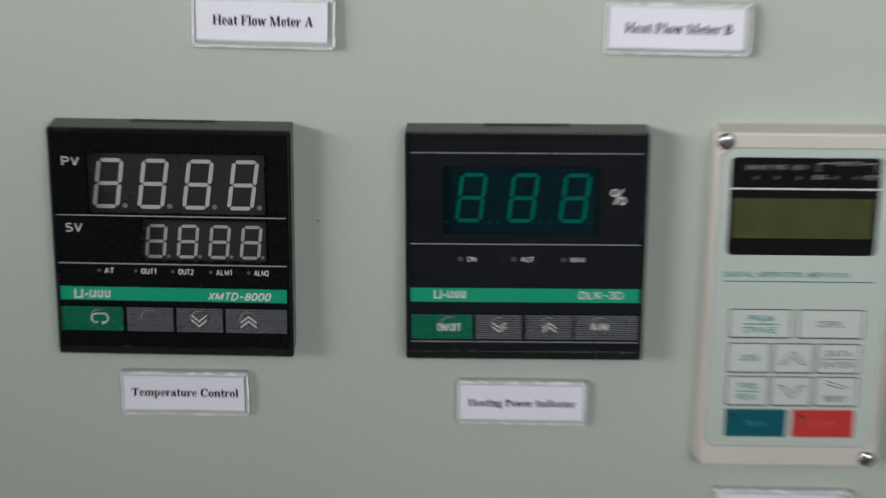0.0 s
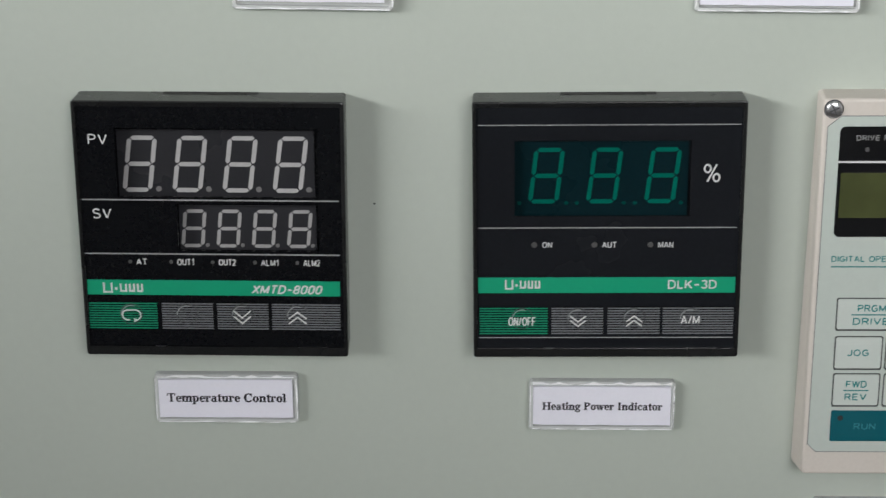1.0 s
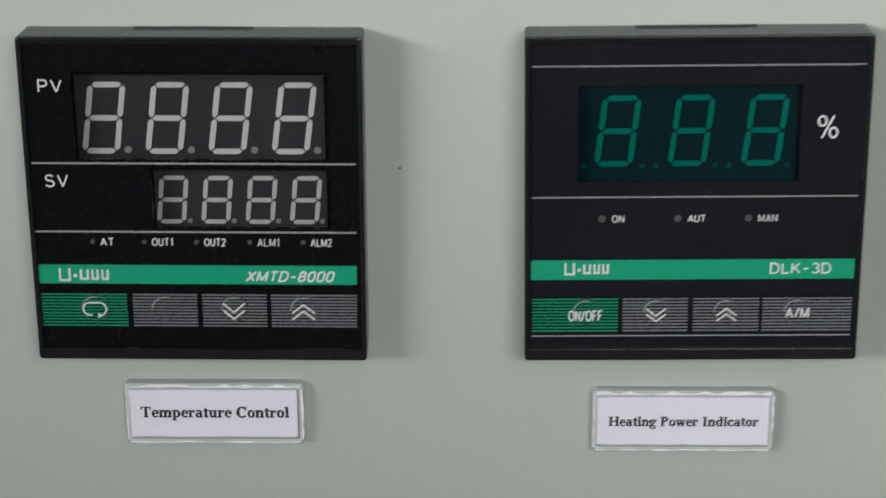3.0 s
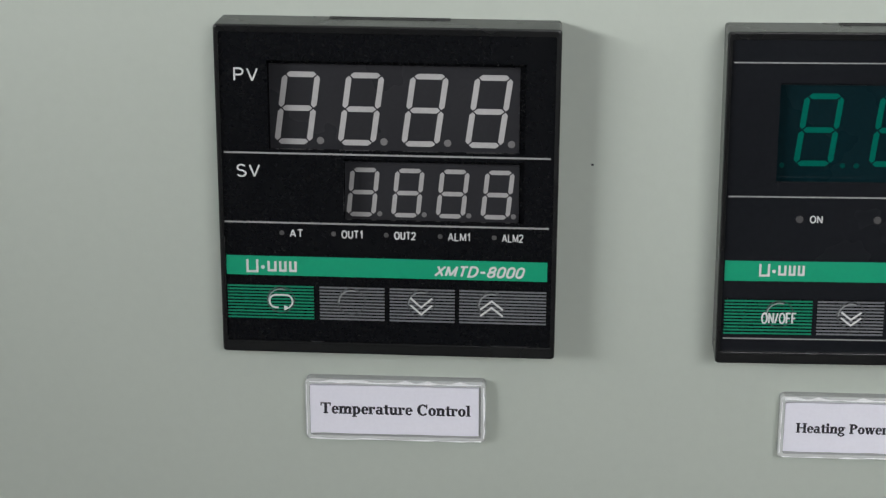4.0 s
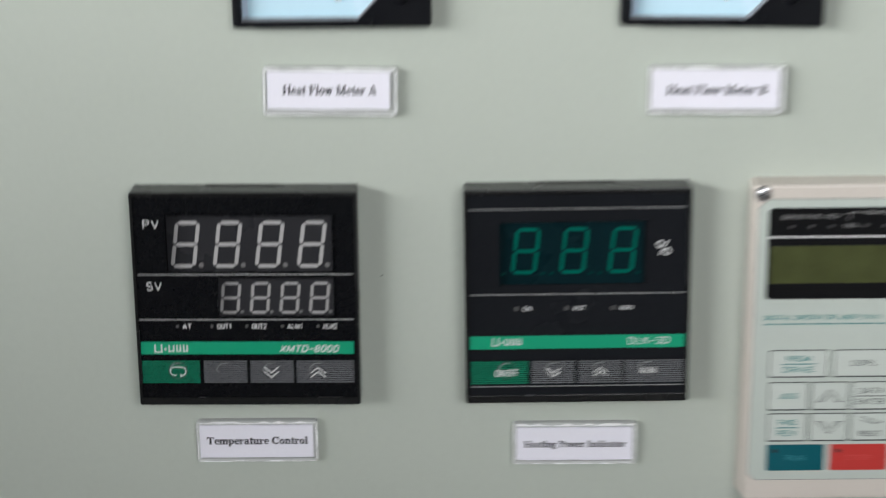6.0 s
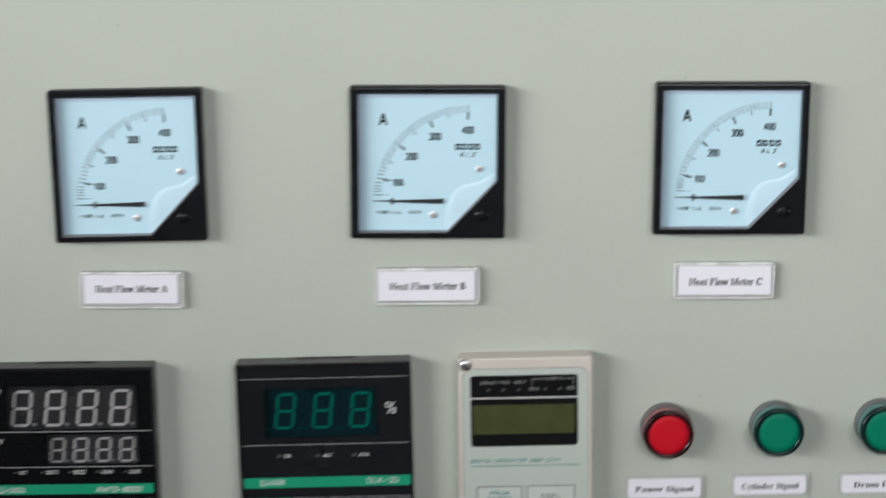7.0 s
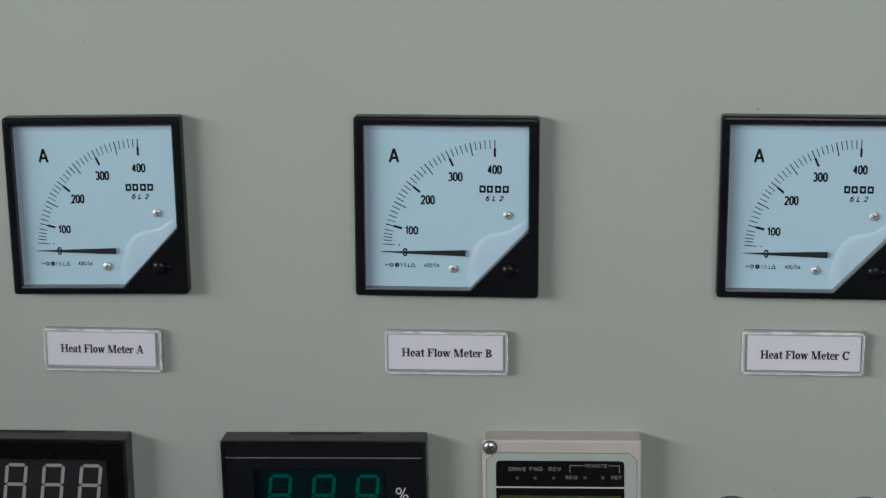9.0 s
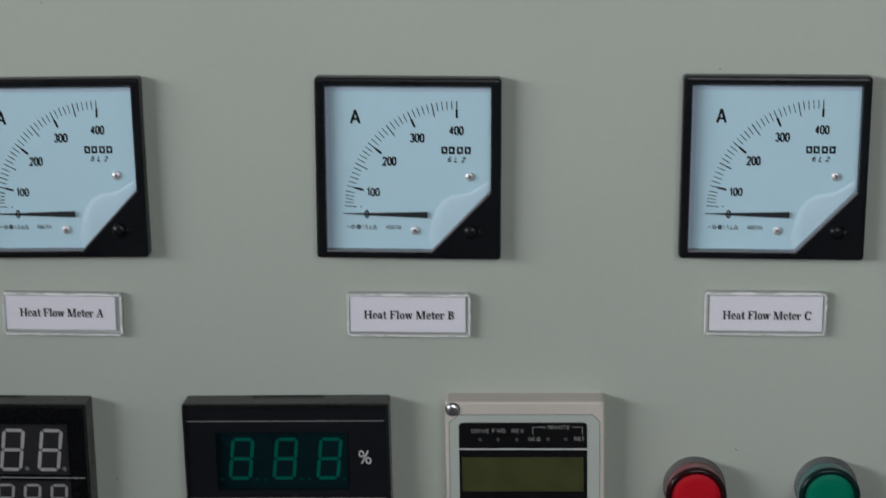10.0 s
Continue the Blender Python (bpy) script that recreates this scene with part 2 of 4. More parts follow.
# A plain gothic alphabet of even strokes, in units of the capitals' height: the strokes and the width of each character.
GOTHIC = {
    "A": ([[(0, 0), (0.33, 1)], [(0.33, 1), (0.66, 0)], [(0.12, 0.32), (0.54, 0.32)]], 0.66),
    "C": ([bow(0.33, 0.5, 0.33, 0.5, 48, 312, 14)], 0.58),
    "D": ([[(0, 0), (0, 1), (0.28, 1)] + bow(0.28, 0.5, 0.34, 0.5, 80, -80, 8) + [(0.28, 0), (0, 0)]], 0.62),
    "E": ([[(0.52, 1), (0, 1), (0, 0), (0.54, 0)], [(0, 0.52), (0.48, 0.52)]], 0.54),
    "F": ([[(0.52, 1), (0, 1), (0, 0)], [(0, 0.51), (0.44, 0.51)]], 0.52),
    "G": ([bow(0.35, 0.5, 0.35, 0.5, 50, 325, 14) + [(0.68, 0.46)], [(0.38, 0.46), (0.7, 0.46)]], 0.7),
    "I": ([[(0.0, 0), (0.0, 1)]], 0.0),
    "J": ([[(0.42, 1)] + bow(0.21, 0.26, 0.21, 0.26, 0, -175, 8)], 0.42),
    "K": ([[(0, 0), (0, 1)], [(0, 0.36), (0.56, 1)], [(0.2, 0.56), (0.6, 0)]], 0.6),
    "L": ([[(0, 1), (0, 0), (0.48, 0)]], 0.48),
    "M": ([[(0, 0), (0, 1)], [(0, 1), (0.36, 0.06)], [(0.36, 0.06), (0.72, 1)], [(0.72, 1), (0.72, 0)]], 0.72),
    "N": ([[(0, 0), (0, 1)], [(0, 1), (0.6, 0)], [(0.6, 0), (0.6, 1)]], 0.6),
    "O": ([bow(0.36, 0.5, 0.36, 0.5, 0, 360, 18)], 0.72),
    "P": ([[(0, 0), (0, 1), (0.3, 1)] + bow(0.3, 0.74, 0.25, 0.26, 80, -80, 7) + [(0.3, 0.48), (0, 0.48)]], 0.56),
    "Q": ([bow(0.36, 0.5, 0.36, 0.5, 0, 360, 18), [(0.42, 0.25), (0.72, -0.04)]], 0.72),
    "R": ([[(0, 0), (0, 1), (0.32, 1)] + bow(0.32, 0.74, 0.25, 0.26, 80, -80, 7) + [(0.32, 0.48), (0, 0.48)], [(0.32, 0.48), (0.6, 0)]], 0.6),
    "S": ([bow(0.29, 0.755, 0.26, 0.245, 25, 265, 9) + bow(0.29, 0.255, 0.29, 0.255, 85, -155, 9)], 0.58),
    "T": ([[(0, 1), (0.6, 1)], [(0.3, 1), (0.3, 0)]], 0.6),
    "U": ([[(0, 1)] + bow(0.29, 0.3, 0.29, 0.3, 180, 360, 9) + [(0.58, 1)]], 0.58),
    "V": ([[(0, 1), (0.32, 0)], [(0.32, 0), (0.64, 1)]], 0.64),
    "W": ([[(0, 1), (0.22, 0)], [(0.22, 0), (0.44, 1)], [(0.44, 1), (0.66, 0)], [(0.66, 0), (0.88, 1)]], 0.88),
    "X": ([[(0, 0), (0.6, 1)], [(0, 1), (0.6, 0)]], 0.6),
    "0": ([bow(0.25, 0.7, 0.25, 0.3, 0, 180, 9) + bow(0.25, 0.3, 0.25, 0.3, 180, 360, 9) + [(0.5, 0.7)]], 0.5),
    "1": ([[(0.04, 0.76), (0.26, 1), (0.26, 0)]], 0.34),
    "2": ([bow(0.25, 0.73, 0.25, 0.27, 170, -30, 8) + [(0.0, 0.0), (0.52, 0.0)]], 0.52),
    "3": ([bow(0.25, 0.755, 0.23, 0.245, 155, -80, 8), bow(0.25, 0.255, 0.26, 0.255, 80, -155, 8)], 0.5),
    "4": ([[(0.4, 0), (0.4, 1)], [(0.4, 1), (0, 0.28)], [(0, 0.28), (0.54, 0.28)]], 0.54),
    "5": ([[(0.46, 1), (0.08, 1), (0.04, 0.52)], bow(0.24, 0.32, 0.26, 0.32, 135, -150, 9)], 0.5),
    "6": ([bow(0.26, 0.3, 0.26, 0.3, 0, 360, 14), bow(0.34, 0.5, 0.34, 0.5, 200, 70, 8)], 0.52),
    "8": ([bow(0.26, 0.755, 0.23, 0.245, 0, 360, 12), bow(0.26, 0.26, 0.26, 0.26, 0, 360, 12)], 0.52),
    "-": ([[(0, 0.45), (0.4, 0.45)]], 0.4),
    "/": ([[(0, 0), (0.34, 1)]], 0.34),
    "(": ([bow(0.3, 0.5, 0.3, 0.62, 125, 235, 7)], 0.2),
    ")": ([bow(-0.1, 0.5, 0.3, 0.62, 55, -55, 7)], 0.2),
    ".": ([[(0, 0.03), (0.12, 0.03)]], 0.12),
    "%": ([bow(0.2, 0.76, 0.18, 0.22, 0, 360, 14), bow(0.72, 0.24, 0.18, 0.22, 0, 360, 14), [(0.2, 0.0), (0.72, 1)]], 0.92),
    " ": ([], 0.2),
}


def lettering(text, x0, x1, z0, z1, y, slant=0.0, bold=0.0, depth=0.05):
    """The words in the gothic alphabet, fitted to the box x0..x1, z0..z1 at depth y."""
    w = (z1 - z0) * (0.125 + 3 * bold)
    lines, pen = [], 0.0
    for c in text:
        strokes, wide = GOTHIC[c]
        lines += [[(pen + u + slant * v, v) for u, v in pts] for pts in strokes]
        pen += wide + 0.27
    xs = [u for pts in lines for u, v in pts]
    left, sx, sz = min(xs), (x1 - x0 - w) / (max(xs) - min(xs)), z1 - z0 - w
    bm = bmesh.new()
    for i, pts in enumerate(lines):
        stroke(bm, [(x0 + w / 2 + (u - left) * sx, z0 + w / 2 + v * sz) for u, v in pts], w, y, y - depth - 0.006 * (i % 5))
    return bm


# ---- the unseen room, closed round the panel ----
def slab_m(name, x0, x1, y0, y1, z0, z1, material, label, category):
    me = bpy.data.meshes.new(name)
    bm = bmesh.new()
    bmesh.ops.create_cube(bm, size=1, matrix=Matrix.LocRotScale(((x0 + x1) / 2, (y0 + y1) / 2, (z0 + z1) / 2), None, (x1 - x0, y1 - y0, z1 - z0)))
    bm.to_mesh(me)
    bm.free()
    me.materials.append(material)
    return tagged(new(name, me), label, category, kind="structure")


slab_m("floor", -1.6, 2.6, -2.7, 1.0, -0.1, 0.0, FLOOR, "plain grey tiled floor of the laboratory room", "floor")
slab_m("ceiling", -1.6, 2.6, -2.7, 1.0, 2.8, 2.9, ROOM, "plain white painted ceiling over the panel", "ceiling")
slab_m("wall_north", -1.6, 2.6, 0.9, 1.0, 0.0, 2.8, ROOM, "plain white wall behind the control cabinet", "wall")
slab_m("wall_east", 2.5, 2.6, -2.6, 0.9, 0.0, 2.8, ROOM, "plain white side wall of the room", "wall")
# sill height clips the left light so the panel darkens downwards
for x0, x1, y0, y1, z0, z1 in ((-1.6, -1.5, -2.6, 0.9, 0, 1.77), (-1.6, -1.5, -2.6, 0.9, 2.45, 2.8), (-1.6, -1.5, -0.2, 0.9, 1.77, 2.45), (-1.6, -1.5, -2.6, -2.5, 1.77, 2.45)):
    slab_m("wall_west", x0, x1, y0, y1, z0, z1, ROOM, "unseen white wall, its wide opening set to dim the lower panel", "wall")
# opening added to let the front fill light through
for x0, x1, y0, y1, z0, z1 in ((-1.6, 2.6, -2.7, -2.6, 0, 1.85), (-1.6, 2.6, -2.7, -2.6, 2.72, 2.8), (-1.6, 0.1, -2.7, -2.6, 1.85, 2.72), (1.4, 2.6, -2.7, -2.6, 1.85, 2.72)):
    slab_m("wall_south", x0, x1, y0, y1, z0, z1, ROOM, "unseen white wall, its opening added for the front fill light", "wall")

# the control cabinet's front
slab_m("control_panel", -0.44, 1.05, 0.0, 0.5, 0.0, 2.0, PANEL, "pale grey-green painted steel control panel face", "control panel")
for x, z, r in ((58.4, 25.8, 0.42), (340.4, 222.5, 0.35), (36.4, 253.7, 0.3), (352.2, 43.0, 0.4)):
    bm = bmesh.new()
    prism(bm, [(x + r * (1 + 0.3 * math.sin(5 * i)) * math.cos(i * 0.785), z + r * 0.8 * math.sin(i * 0.785)) for i in range(8)], 0.0, -0.08)
    ob = part("paint_speck", bm, SPECK, None)
    ob.location.z = Z0
    tagged(ob, "tiny dark speck of dirt on the painted panel", "speck", "specks on the panel")


# ---- seven-segment digits ----
def segments(x, z, w, h, t, slant, y0, y1, gap=0.22):
    """The seven bars of a digit whose lower left corner is x, z: each an outline."""
    hw, m = t / 2, h / 2
    bars = []
    for cz in (hw, m, h - hw):
        bars.append([(hw * 1.15 + gap, cz), (t * 1.15 + gap, cz - hw), (w - t * 1.15 - gap, cz - hw), (w - hw * 1.15 - gap, cz), (w - t * 1.15 - gap, cz + hw), (t * 1.15 + gap, cz + hw)])
    for cx in (hw, w - hw):
        for lo, hi in ((hw, m), (m, h - hw)):
            bars.append([(cx, lo + gap), (cx + hw, lo + gap + hw), (cx + hw, hi - gap - hw), (cx, hi - gap), (cx - hw, hi - gap - hw), (cx - hw, lo + gap + hw)])
    return [[(x + px + pz * slant, z + pz) for px, pz in bar] for bar in bars]


def digit(parent, x, z, w, h, t, slant, material, y):
    for bar in segments(x, z, w, h, t, slant, y, y):
        bm = bmesh.new()
        prism(bm, bar, y, y - 0.12)
        part("segment", bm, material, parent)


def point(parent, x, z, r, material, y, name="decimal_point"):
    bm = bmesh.new()
    prism(bm, circle(x, z, r, 16), y, y - 0.12)
    return part(name, bm, material, parent)


def stripes(x0, x1, z0, z1, n, y0, y1, fill=0.52):
    bm = bmesh.new()
    pitch = (z1 - z0) / n
    for i in range(n):
        prism(bm, rect(x0, x1, z0 + i * pitch, z0 + (i + fill) * pitch), y0, y1)
    return bm


def key(parent, x0, x1, z0, z1, stripe, y, dome):
    """A striped membrane key with a faint round dome."""
    base = part("key", slab(x0, x1, z0, z1, y + 0.1, y - 0.06), FACE, parent)
    part("stripes", stripes(x0 + 0.1, x1 - 0.1, z0 + 0.1, z1, 11, y - 0.06, y - 0.16), stripe, base, "fine horizontal printed stripes")
    bm = bmesh.new()
    # upper-left arc paints the light caught by the dome
    a = [(dome[0] + 3.6 * math.cos(radians(d)), dome[1] + 3.6 * math.sin(radians(d))) for d in range(70, 196, 14)]
    stroke(bm, a, 0.35, y - 0.05, y - 0.2)
    part("dome", bm, DOME_HIGHLIGHT, base)
    bm = bmesh.new()
    ring(bm, circle(dome[0], dome[1] + 0.3, 4.1, 28), circle(dome[0], dome[1] + 0.3, 3.85, 28), y - 0.05, y - 0.19)
    part("dome_rim", bm, DOME_DIM, base)
    return base


def chevrons(x0, x1, z0, z1, up, y):
    bm = bmesh.new()
    cx, h = (x0 + x1) / 2, (z1 - z0) * 0.55
    for k in (0, 1):
        base = z0 + k * (z1 - z0) * 0.42
        if up:
            stroke(bm, [(x0, base), (cx, base + h), (x1, base)], 0.52, y, y - 0.14)
        else:
            stroke(bm, [(x0, base + h), (cx, base), (x1, base + h)], 0.52, y, y - 0.14)
    return bm


def brand_mark(x0, x1, z0, z1, y):
    """The maker's mark as plain blocks."""
    bm = bmesh.new()
    w, h = x1 - x0, z1 - z0
    t = h * 0.17
    for a, b, c, d in ((0, 0.24, 0, 1), (0.42, 0.60, 0.1, 0.9), (0.65, 0.80, 0.1, 0.9), (0.85, 1.0, 0.1, 0.9)):
        prism(bm, rect(x0 + a * w, x0 + b * w, z0 + c * h, z0 + c * h + t), y, y - 0.1)
        prism(bm, rect(x0 + a * w, x0 + a * w + t, z0 + c * h + t, z0 + d * h), y, y - 0.1)
        prism(bm, rect(x0 + b * w - t, x0 + b * w, z0 + c * h + t, z0 + d * h), y, y - 0.1)
    prism(bm, circle(x0 + 0.33 * w, z0 + 0.42 * h, 0.16 * h, 5), y, y - 0.1)
    return bm


# ---- panel controllers, 96 mm square ----
DEEP = 13.0


def controller_case(ob):
    """The black case with a raised rim, a latch slot on its top and a rounded lower lip."""
    S, RIM = 48.3, -DEEP - 0.5
    bm = bmesh.new()
    def o(d):
        return rounded(-S + d, S - d, -S + d - 0.1, S - d + 0.4, 1.0, 4)
    inner = rounded(-46.9, 46.9, -45.2, 46.6, 0.6, 4)
    profile_ring(bm, [(o(0.2), 0.0), (o(0.0), RIM + 0.6), (o(0.15), RIM + 0.15), (o(0.5), RIM), (inner, RIM + 0.2), (inner, -DEEP + 7.0)])
    part("case", bm, BEZEL, ob, smooth=False)
    part("latch_slot", slab(-17, 17, 47.8, 48.72, -0.6, -3.4), SPECK, ob, "dark latch slot")
    part("lower_lip", slab(-46.8, 46.8, -45.6, -44.9, -DEEP + 1.0, -DEEP - 0.4, 0.1), BEZEL, ob)


def film_with_windows(ob, material, label, y, openings, deep):
    """The front film, pierced by openings (x0, x1, z0, z1) that lie one above the other, with a dark well behind them."""
    X0, X1, Z0_, Z1 = -46.9, 46.9, -45.0, 46.6
    bm = bmesh.new()
    xs = sorted({X0, X1} | {v for o in openings for v in o[:2]})
    zs = sorted({Z0_, Z1} | {v for o in openings for v in o[2:]})
    solid = {(a, b) for a in range(len(xs) - 1) for b in range(len(zs) - 1)
             if not any(o[0] <= xs[a] < o[1] and o[2] <= zs[b] < o[3] for o in openings)}
    front = {(a, b): bm.verts.new((x, y, z)) for a, x in enumerate(xs) for b, z in enumerate(zs)}
    back = {(a, b): bm.verts.new((x, y + 1.0, z)) for a, x in enumerate(xs) for b, z in enumerate(zs)}
    for a, b in solid:
        ring4 = [(a, b), (a + 1, b), (a + 1, b + 1), (a, b + 1)]
        bm.faces.new([front[k] for k in ring4])
        bm.faces.new([back[k] for k in reversed(ring4)])
        for (p, q), beside in zip(zip(ring4, ring4[1:] + ring4[:1]), ((a, b - 1), (a + 1, b), (a, b + 1), (a - 1, b))):
            if beside not in solid:
                bm.faces.new([front[p], back[p], back[q], front[q]])
    film = part("face_film", bm, material, ob, label)
    part("well", slab(X0, X1, Z0_, Z1, y + deep + 0.8, y + deep), material, ob, "black inside of the case")
    return film


def line(ob, x0, x1, z, y, w=0.38, material=None):
    part("printed_line", slab(x0, x1, z - w / 2, z + w / 2, y, y - 0.08), material or INK_GREY, ob)


def temperature_controller():
    ob = thing("temperature_controller", 0.5, 19.1, 0.0, label="black square temperature controller, unlit, two rows of grey digits", category="controller")
    controller_case(ob)
    y = -DEEP + 0.45
    film_with_windows(ob, FACE, "glossy black front film", y, ((-33.7, 38.7, 12.9, 38.5), (-12.5, 38.7, -7.6, 10.4)), 6.0)
    r = y + 5.6
    for name, x0, x1, z0, z1 in (("upper_display", -33.9, 36.9, 11.3, 36.3), ("lower_display", -12.7, 37.1, -9.1, 8.0)):
        d = part(name, slab(x0, x1, z0, z1, r + 0.8, r), MODULE, ob, "dark grey display module")
        for i in range(4):
            if name == "upper_display":
                digit(d, -32.85 + 18.1 * i, 12.95, 10.8, 21.2, 1.6, 0.137, SEGMENT, r)
                point(d, -19.55 + 18.1 * i, 14.15, 1.05, SEG_DOT, r)
            else:
                digit(d, -12.45 + 12.85 * i, -8.2, 8.4, 14.6, 1.3, 0.10, SEGMENT_S, r)
                point(d, -2.75 + 12.8 * i, -7.3, 0.75, SEG_DOT, r)
    line(ob, -46.4, 45.9, 11.75, y, 0.5)
    line(ob, -46.8, 45.9, -8.85, y, 0.5)
    part("lettering", lettering("PV", -43.0, -36.1, 32.4, 36.3, y), INK_WHITE, ob)
    part("lettering", lettering("SV", -42.9, -36.2, 4.5, 8.4, y), INK_WHITE, ob)
    for word, x, w in (("AT", -28.2, 4.0), ("OUT1", -13.3, 6.1), ("OUT2", 1.8, 6.3), ("ALM1", 17.2, 6.3), ("ALM2", 32.6, 6.1)):
        part("lettering", lettering(word, x, x + w, -13.2, -10.7, y, bold=0.0 if "M" in word else 0.01), INK_WHITE, ob)
        point(ob, x - 2.2, -11.9, 0.7, LED_DARK, y, "indicator_led")
    part("brand_bar", slab(-46.7, 45.7, -24.85, -19.0, y + 0.1, y - 0.06), BAR_GREEN, ob, "bright green printed band")
    part("brand_mark", brand_mark(-40.9, -26.3, -24.1, -20.1, y - 0.06), INK_WHITE, ob)
    part("lettering", lettering("XMTD-8000", 13.3, 39.4, -24.1, -20.6, y - 0.06, slant=0.25, bold=0.018), INK_WHITE, ob)
    z0, z1 = -38.2, -27.5
    k = key(ob, -46.7, -21.4, z0, z1, BTN_GREEN, y, (-31.1, -32.6))
    bm = bmesh.new()
    loop = rounded(-34.4, -27.7, -34.7, -30.8, 1.9, 6)
    stroke(bm, [p for q, p in enumerate(loop) if q not in (0,)][1:] + [(-31.8, -34.7)], 0.5, y - 0.1, y - 0.24)
    prism(bm, [(-30.2, -34.0), (-30.2, -35.6), (-28.4, -34.7)], y - 0.1, y - 0.24)
    part("icon", bm, INK_WHITE, k)
    key(ob, -19.9, -0.9, z0, z1, BTN_GREY, y, (-10.6, -32.6))
    k = key(ob, 0.4, 19.4, z0, z1, BTN_GREY, y, (9.6, -32.6))
    part("icon", chevrons(6.5, 12.8, -35.7, -30.6, False, y - 0.14), INK_WHITE, k)
    k = key(ob, 20.5, 45.7, z0, z1, BTN_GREY, y, (29.9, -32.6))
    part("icon", chevrons(26.7, 33.2, -35.7, -31.0, True, y - 0.14), INK_WHITE, k)
    return ob


def power_indicator():
    ob = thing("power_indicator", 142.7, 20.0, 0.68, label="black square power indicator, unlit, three dark green digits", category="controller")
    controller_case(ob)
    y = -DEEP + 0.45
    film_with_windows(ob, FACE_GREY, "smoky black front film", y, ((-33.3, 29.2, 5.9, 34.3),), 3.3)
    r = y + 2.9
    d = part("display", slab(-33.6, 28.4, 5.3, 33.1, r + 0.8, r), MODULE_GREEN, ob, "dark green display module")
    for i in range(3):
        digit(d, -28.6 + 20.75 * i, 9.9, 10.95, 20.9, 1.6, 0.115, SEG_GREEN, r)
    for x in (-31.6, -14.8, -11.0, 5.8, 9.8, 26.2):
        point(d, x, 10.1, 0.75, SEG_GREEN_DOT, r)
    line(ob, -46.3, 46.2, 40.0, y, 0.35)
    line(ob, -46.3, 46.2, 1.65, y, 0.4)
    line(ob, -46.2, 46.3, -40.9, y, 0.35)
    part("lettering", lettering("%", 33.6, 39.6, 18.5, 25.6, y, bold=-0.012), INK_WHITE, ob)
    for word, x, w in (("ON", -23.4, 3.6), ("AUT", -1.8, 5.2), ("MAN", 18.3, 5.4)):
        part("lettering", lettering(word, x, x + w, -6.0, -3.7, y, bold=0.0 if "M" in word else 0.01), INK_WHITE, ob)
        point(ob, x - 2.8, -4.85, 1.05, LED_DARK, y, "indicator_led")
    part("brand_bar", slab(-46.5, 46.4, -23.4, -17.35, y + 0.1, y - 0.06), BAR_GREEN, ob, "bright green printed band")
    part("brand_mark", brand_mark(-36.8, -24.0, -22.0, -18.2, y - 0.06), INK_WHITE, ob)
    part("lettering", lettering("DLK-3D", 22.2, 39.8, -21.9, -18.4, y - 0.06, bold=0.01), INK_WHITE, ob)
    z0, z1 = -39.6, -28.7
    k = key(ob, -46.2, -21.1, z0, z1, BTN_GREEN, y, (-30.5, -33.6))
    part("icon", lettering("ON/OFF", -35.6, -25.5, -36.3, -32.8, y - 0.17, bold=0.004), INK_WHITE, k)
    k = key(ob, -19.9, -0.9, z0, z1, BTN_GREY, y, (-10.2, -33.6))
    part("icon", chevrons(-13.0, -7.3, -36.4, -32.3, False, y - 0.14), INK_WHITE, k)
    k = key(ob, 0.5, 19.7, z0, z1, BTN_GREY, y, (10.2, -33.6))
    part("icon", chevrons(7.4, 13.1, -36.4, -32.3, True, y - 0.14), INK_WHITE, k)
    k = key(ob, 20.5, 46.4, z0, z1, BTN_GREY, y, (30.6, -33.6))
    part("icon", lettering("A/M", 27.2, 34.1, -35.6, -32.2, y - 0.17, bold=0.006), INK_WHITE, k)
    return ob


temperature_controller()
power_indicator()


# ---- ammeters ----
def screw(parent, x, z, r, y, turn=30, metal=STEEL):
    bm = bmesh.new()
    profile_ring(bm, [(circle(x, z, r, 24), y), (circle(x, z, r, 24), y - 0.22 * r), (circle(x, z, r * 0.86, 24), y - 0.36 * r), (circle(x, z, r * 0.45, 24), y - 0.44 * r)])
    bm.faces.new([bm.verts.new((px, y - 0.44 * r, pz)) for px, pz in circle(x, z, r * 0.45, 24)])
    seat = bmesh.new()
    ring(seat, circle(x, z, r * 1.16, 24), circle(x, z, r * 0.98, 24), y, y - 0.05 * r)
    s = part("screw", bm, metal, parent, "bright cross-head screw", smooth=True)
    bm = bmesh.new()
    for a in (turn, turn + 90):
        dx, dz = r * 0.62 * math.cos(radians(a)), r * 0.62 * math.sin(radians(a))
        stroke(bm, [(x - dx, z - dz), (x + dx, z + dz)], r * 0.2, y - 0.3 * r, y - 0.47 * r - 0.01 * (a == turn))
    part("slot", bm, SLOT, s)
    if metal is STEEL:
        part("screw_seat", seat, SLOT, s, "dark rim round the screw head")
    else:
        seat.free()


METER_RIM, DIAL_Y = -8.2, -3.2


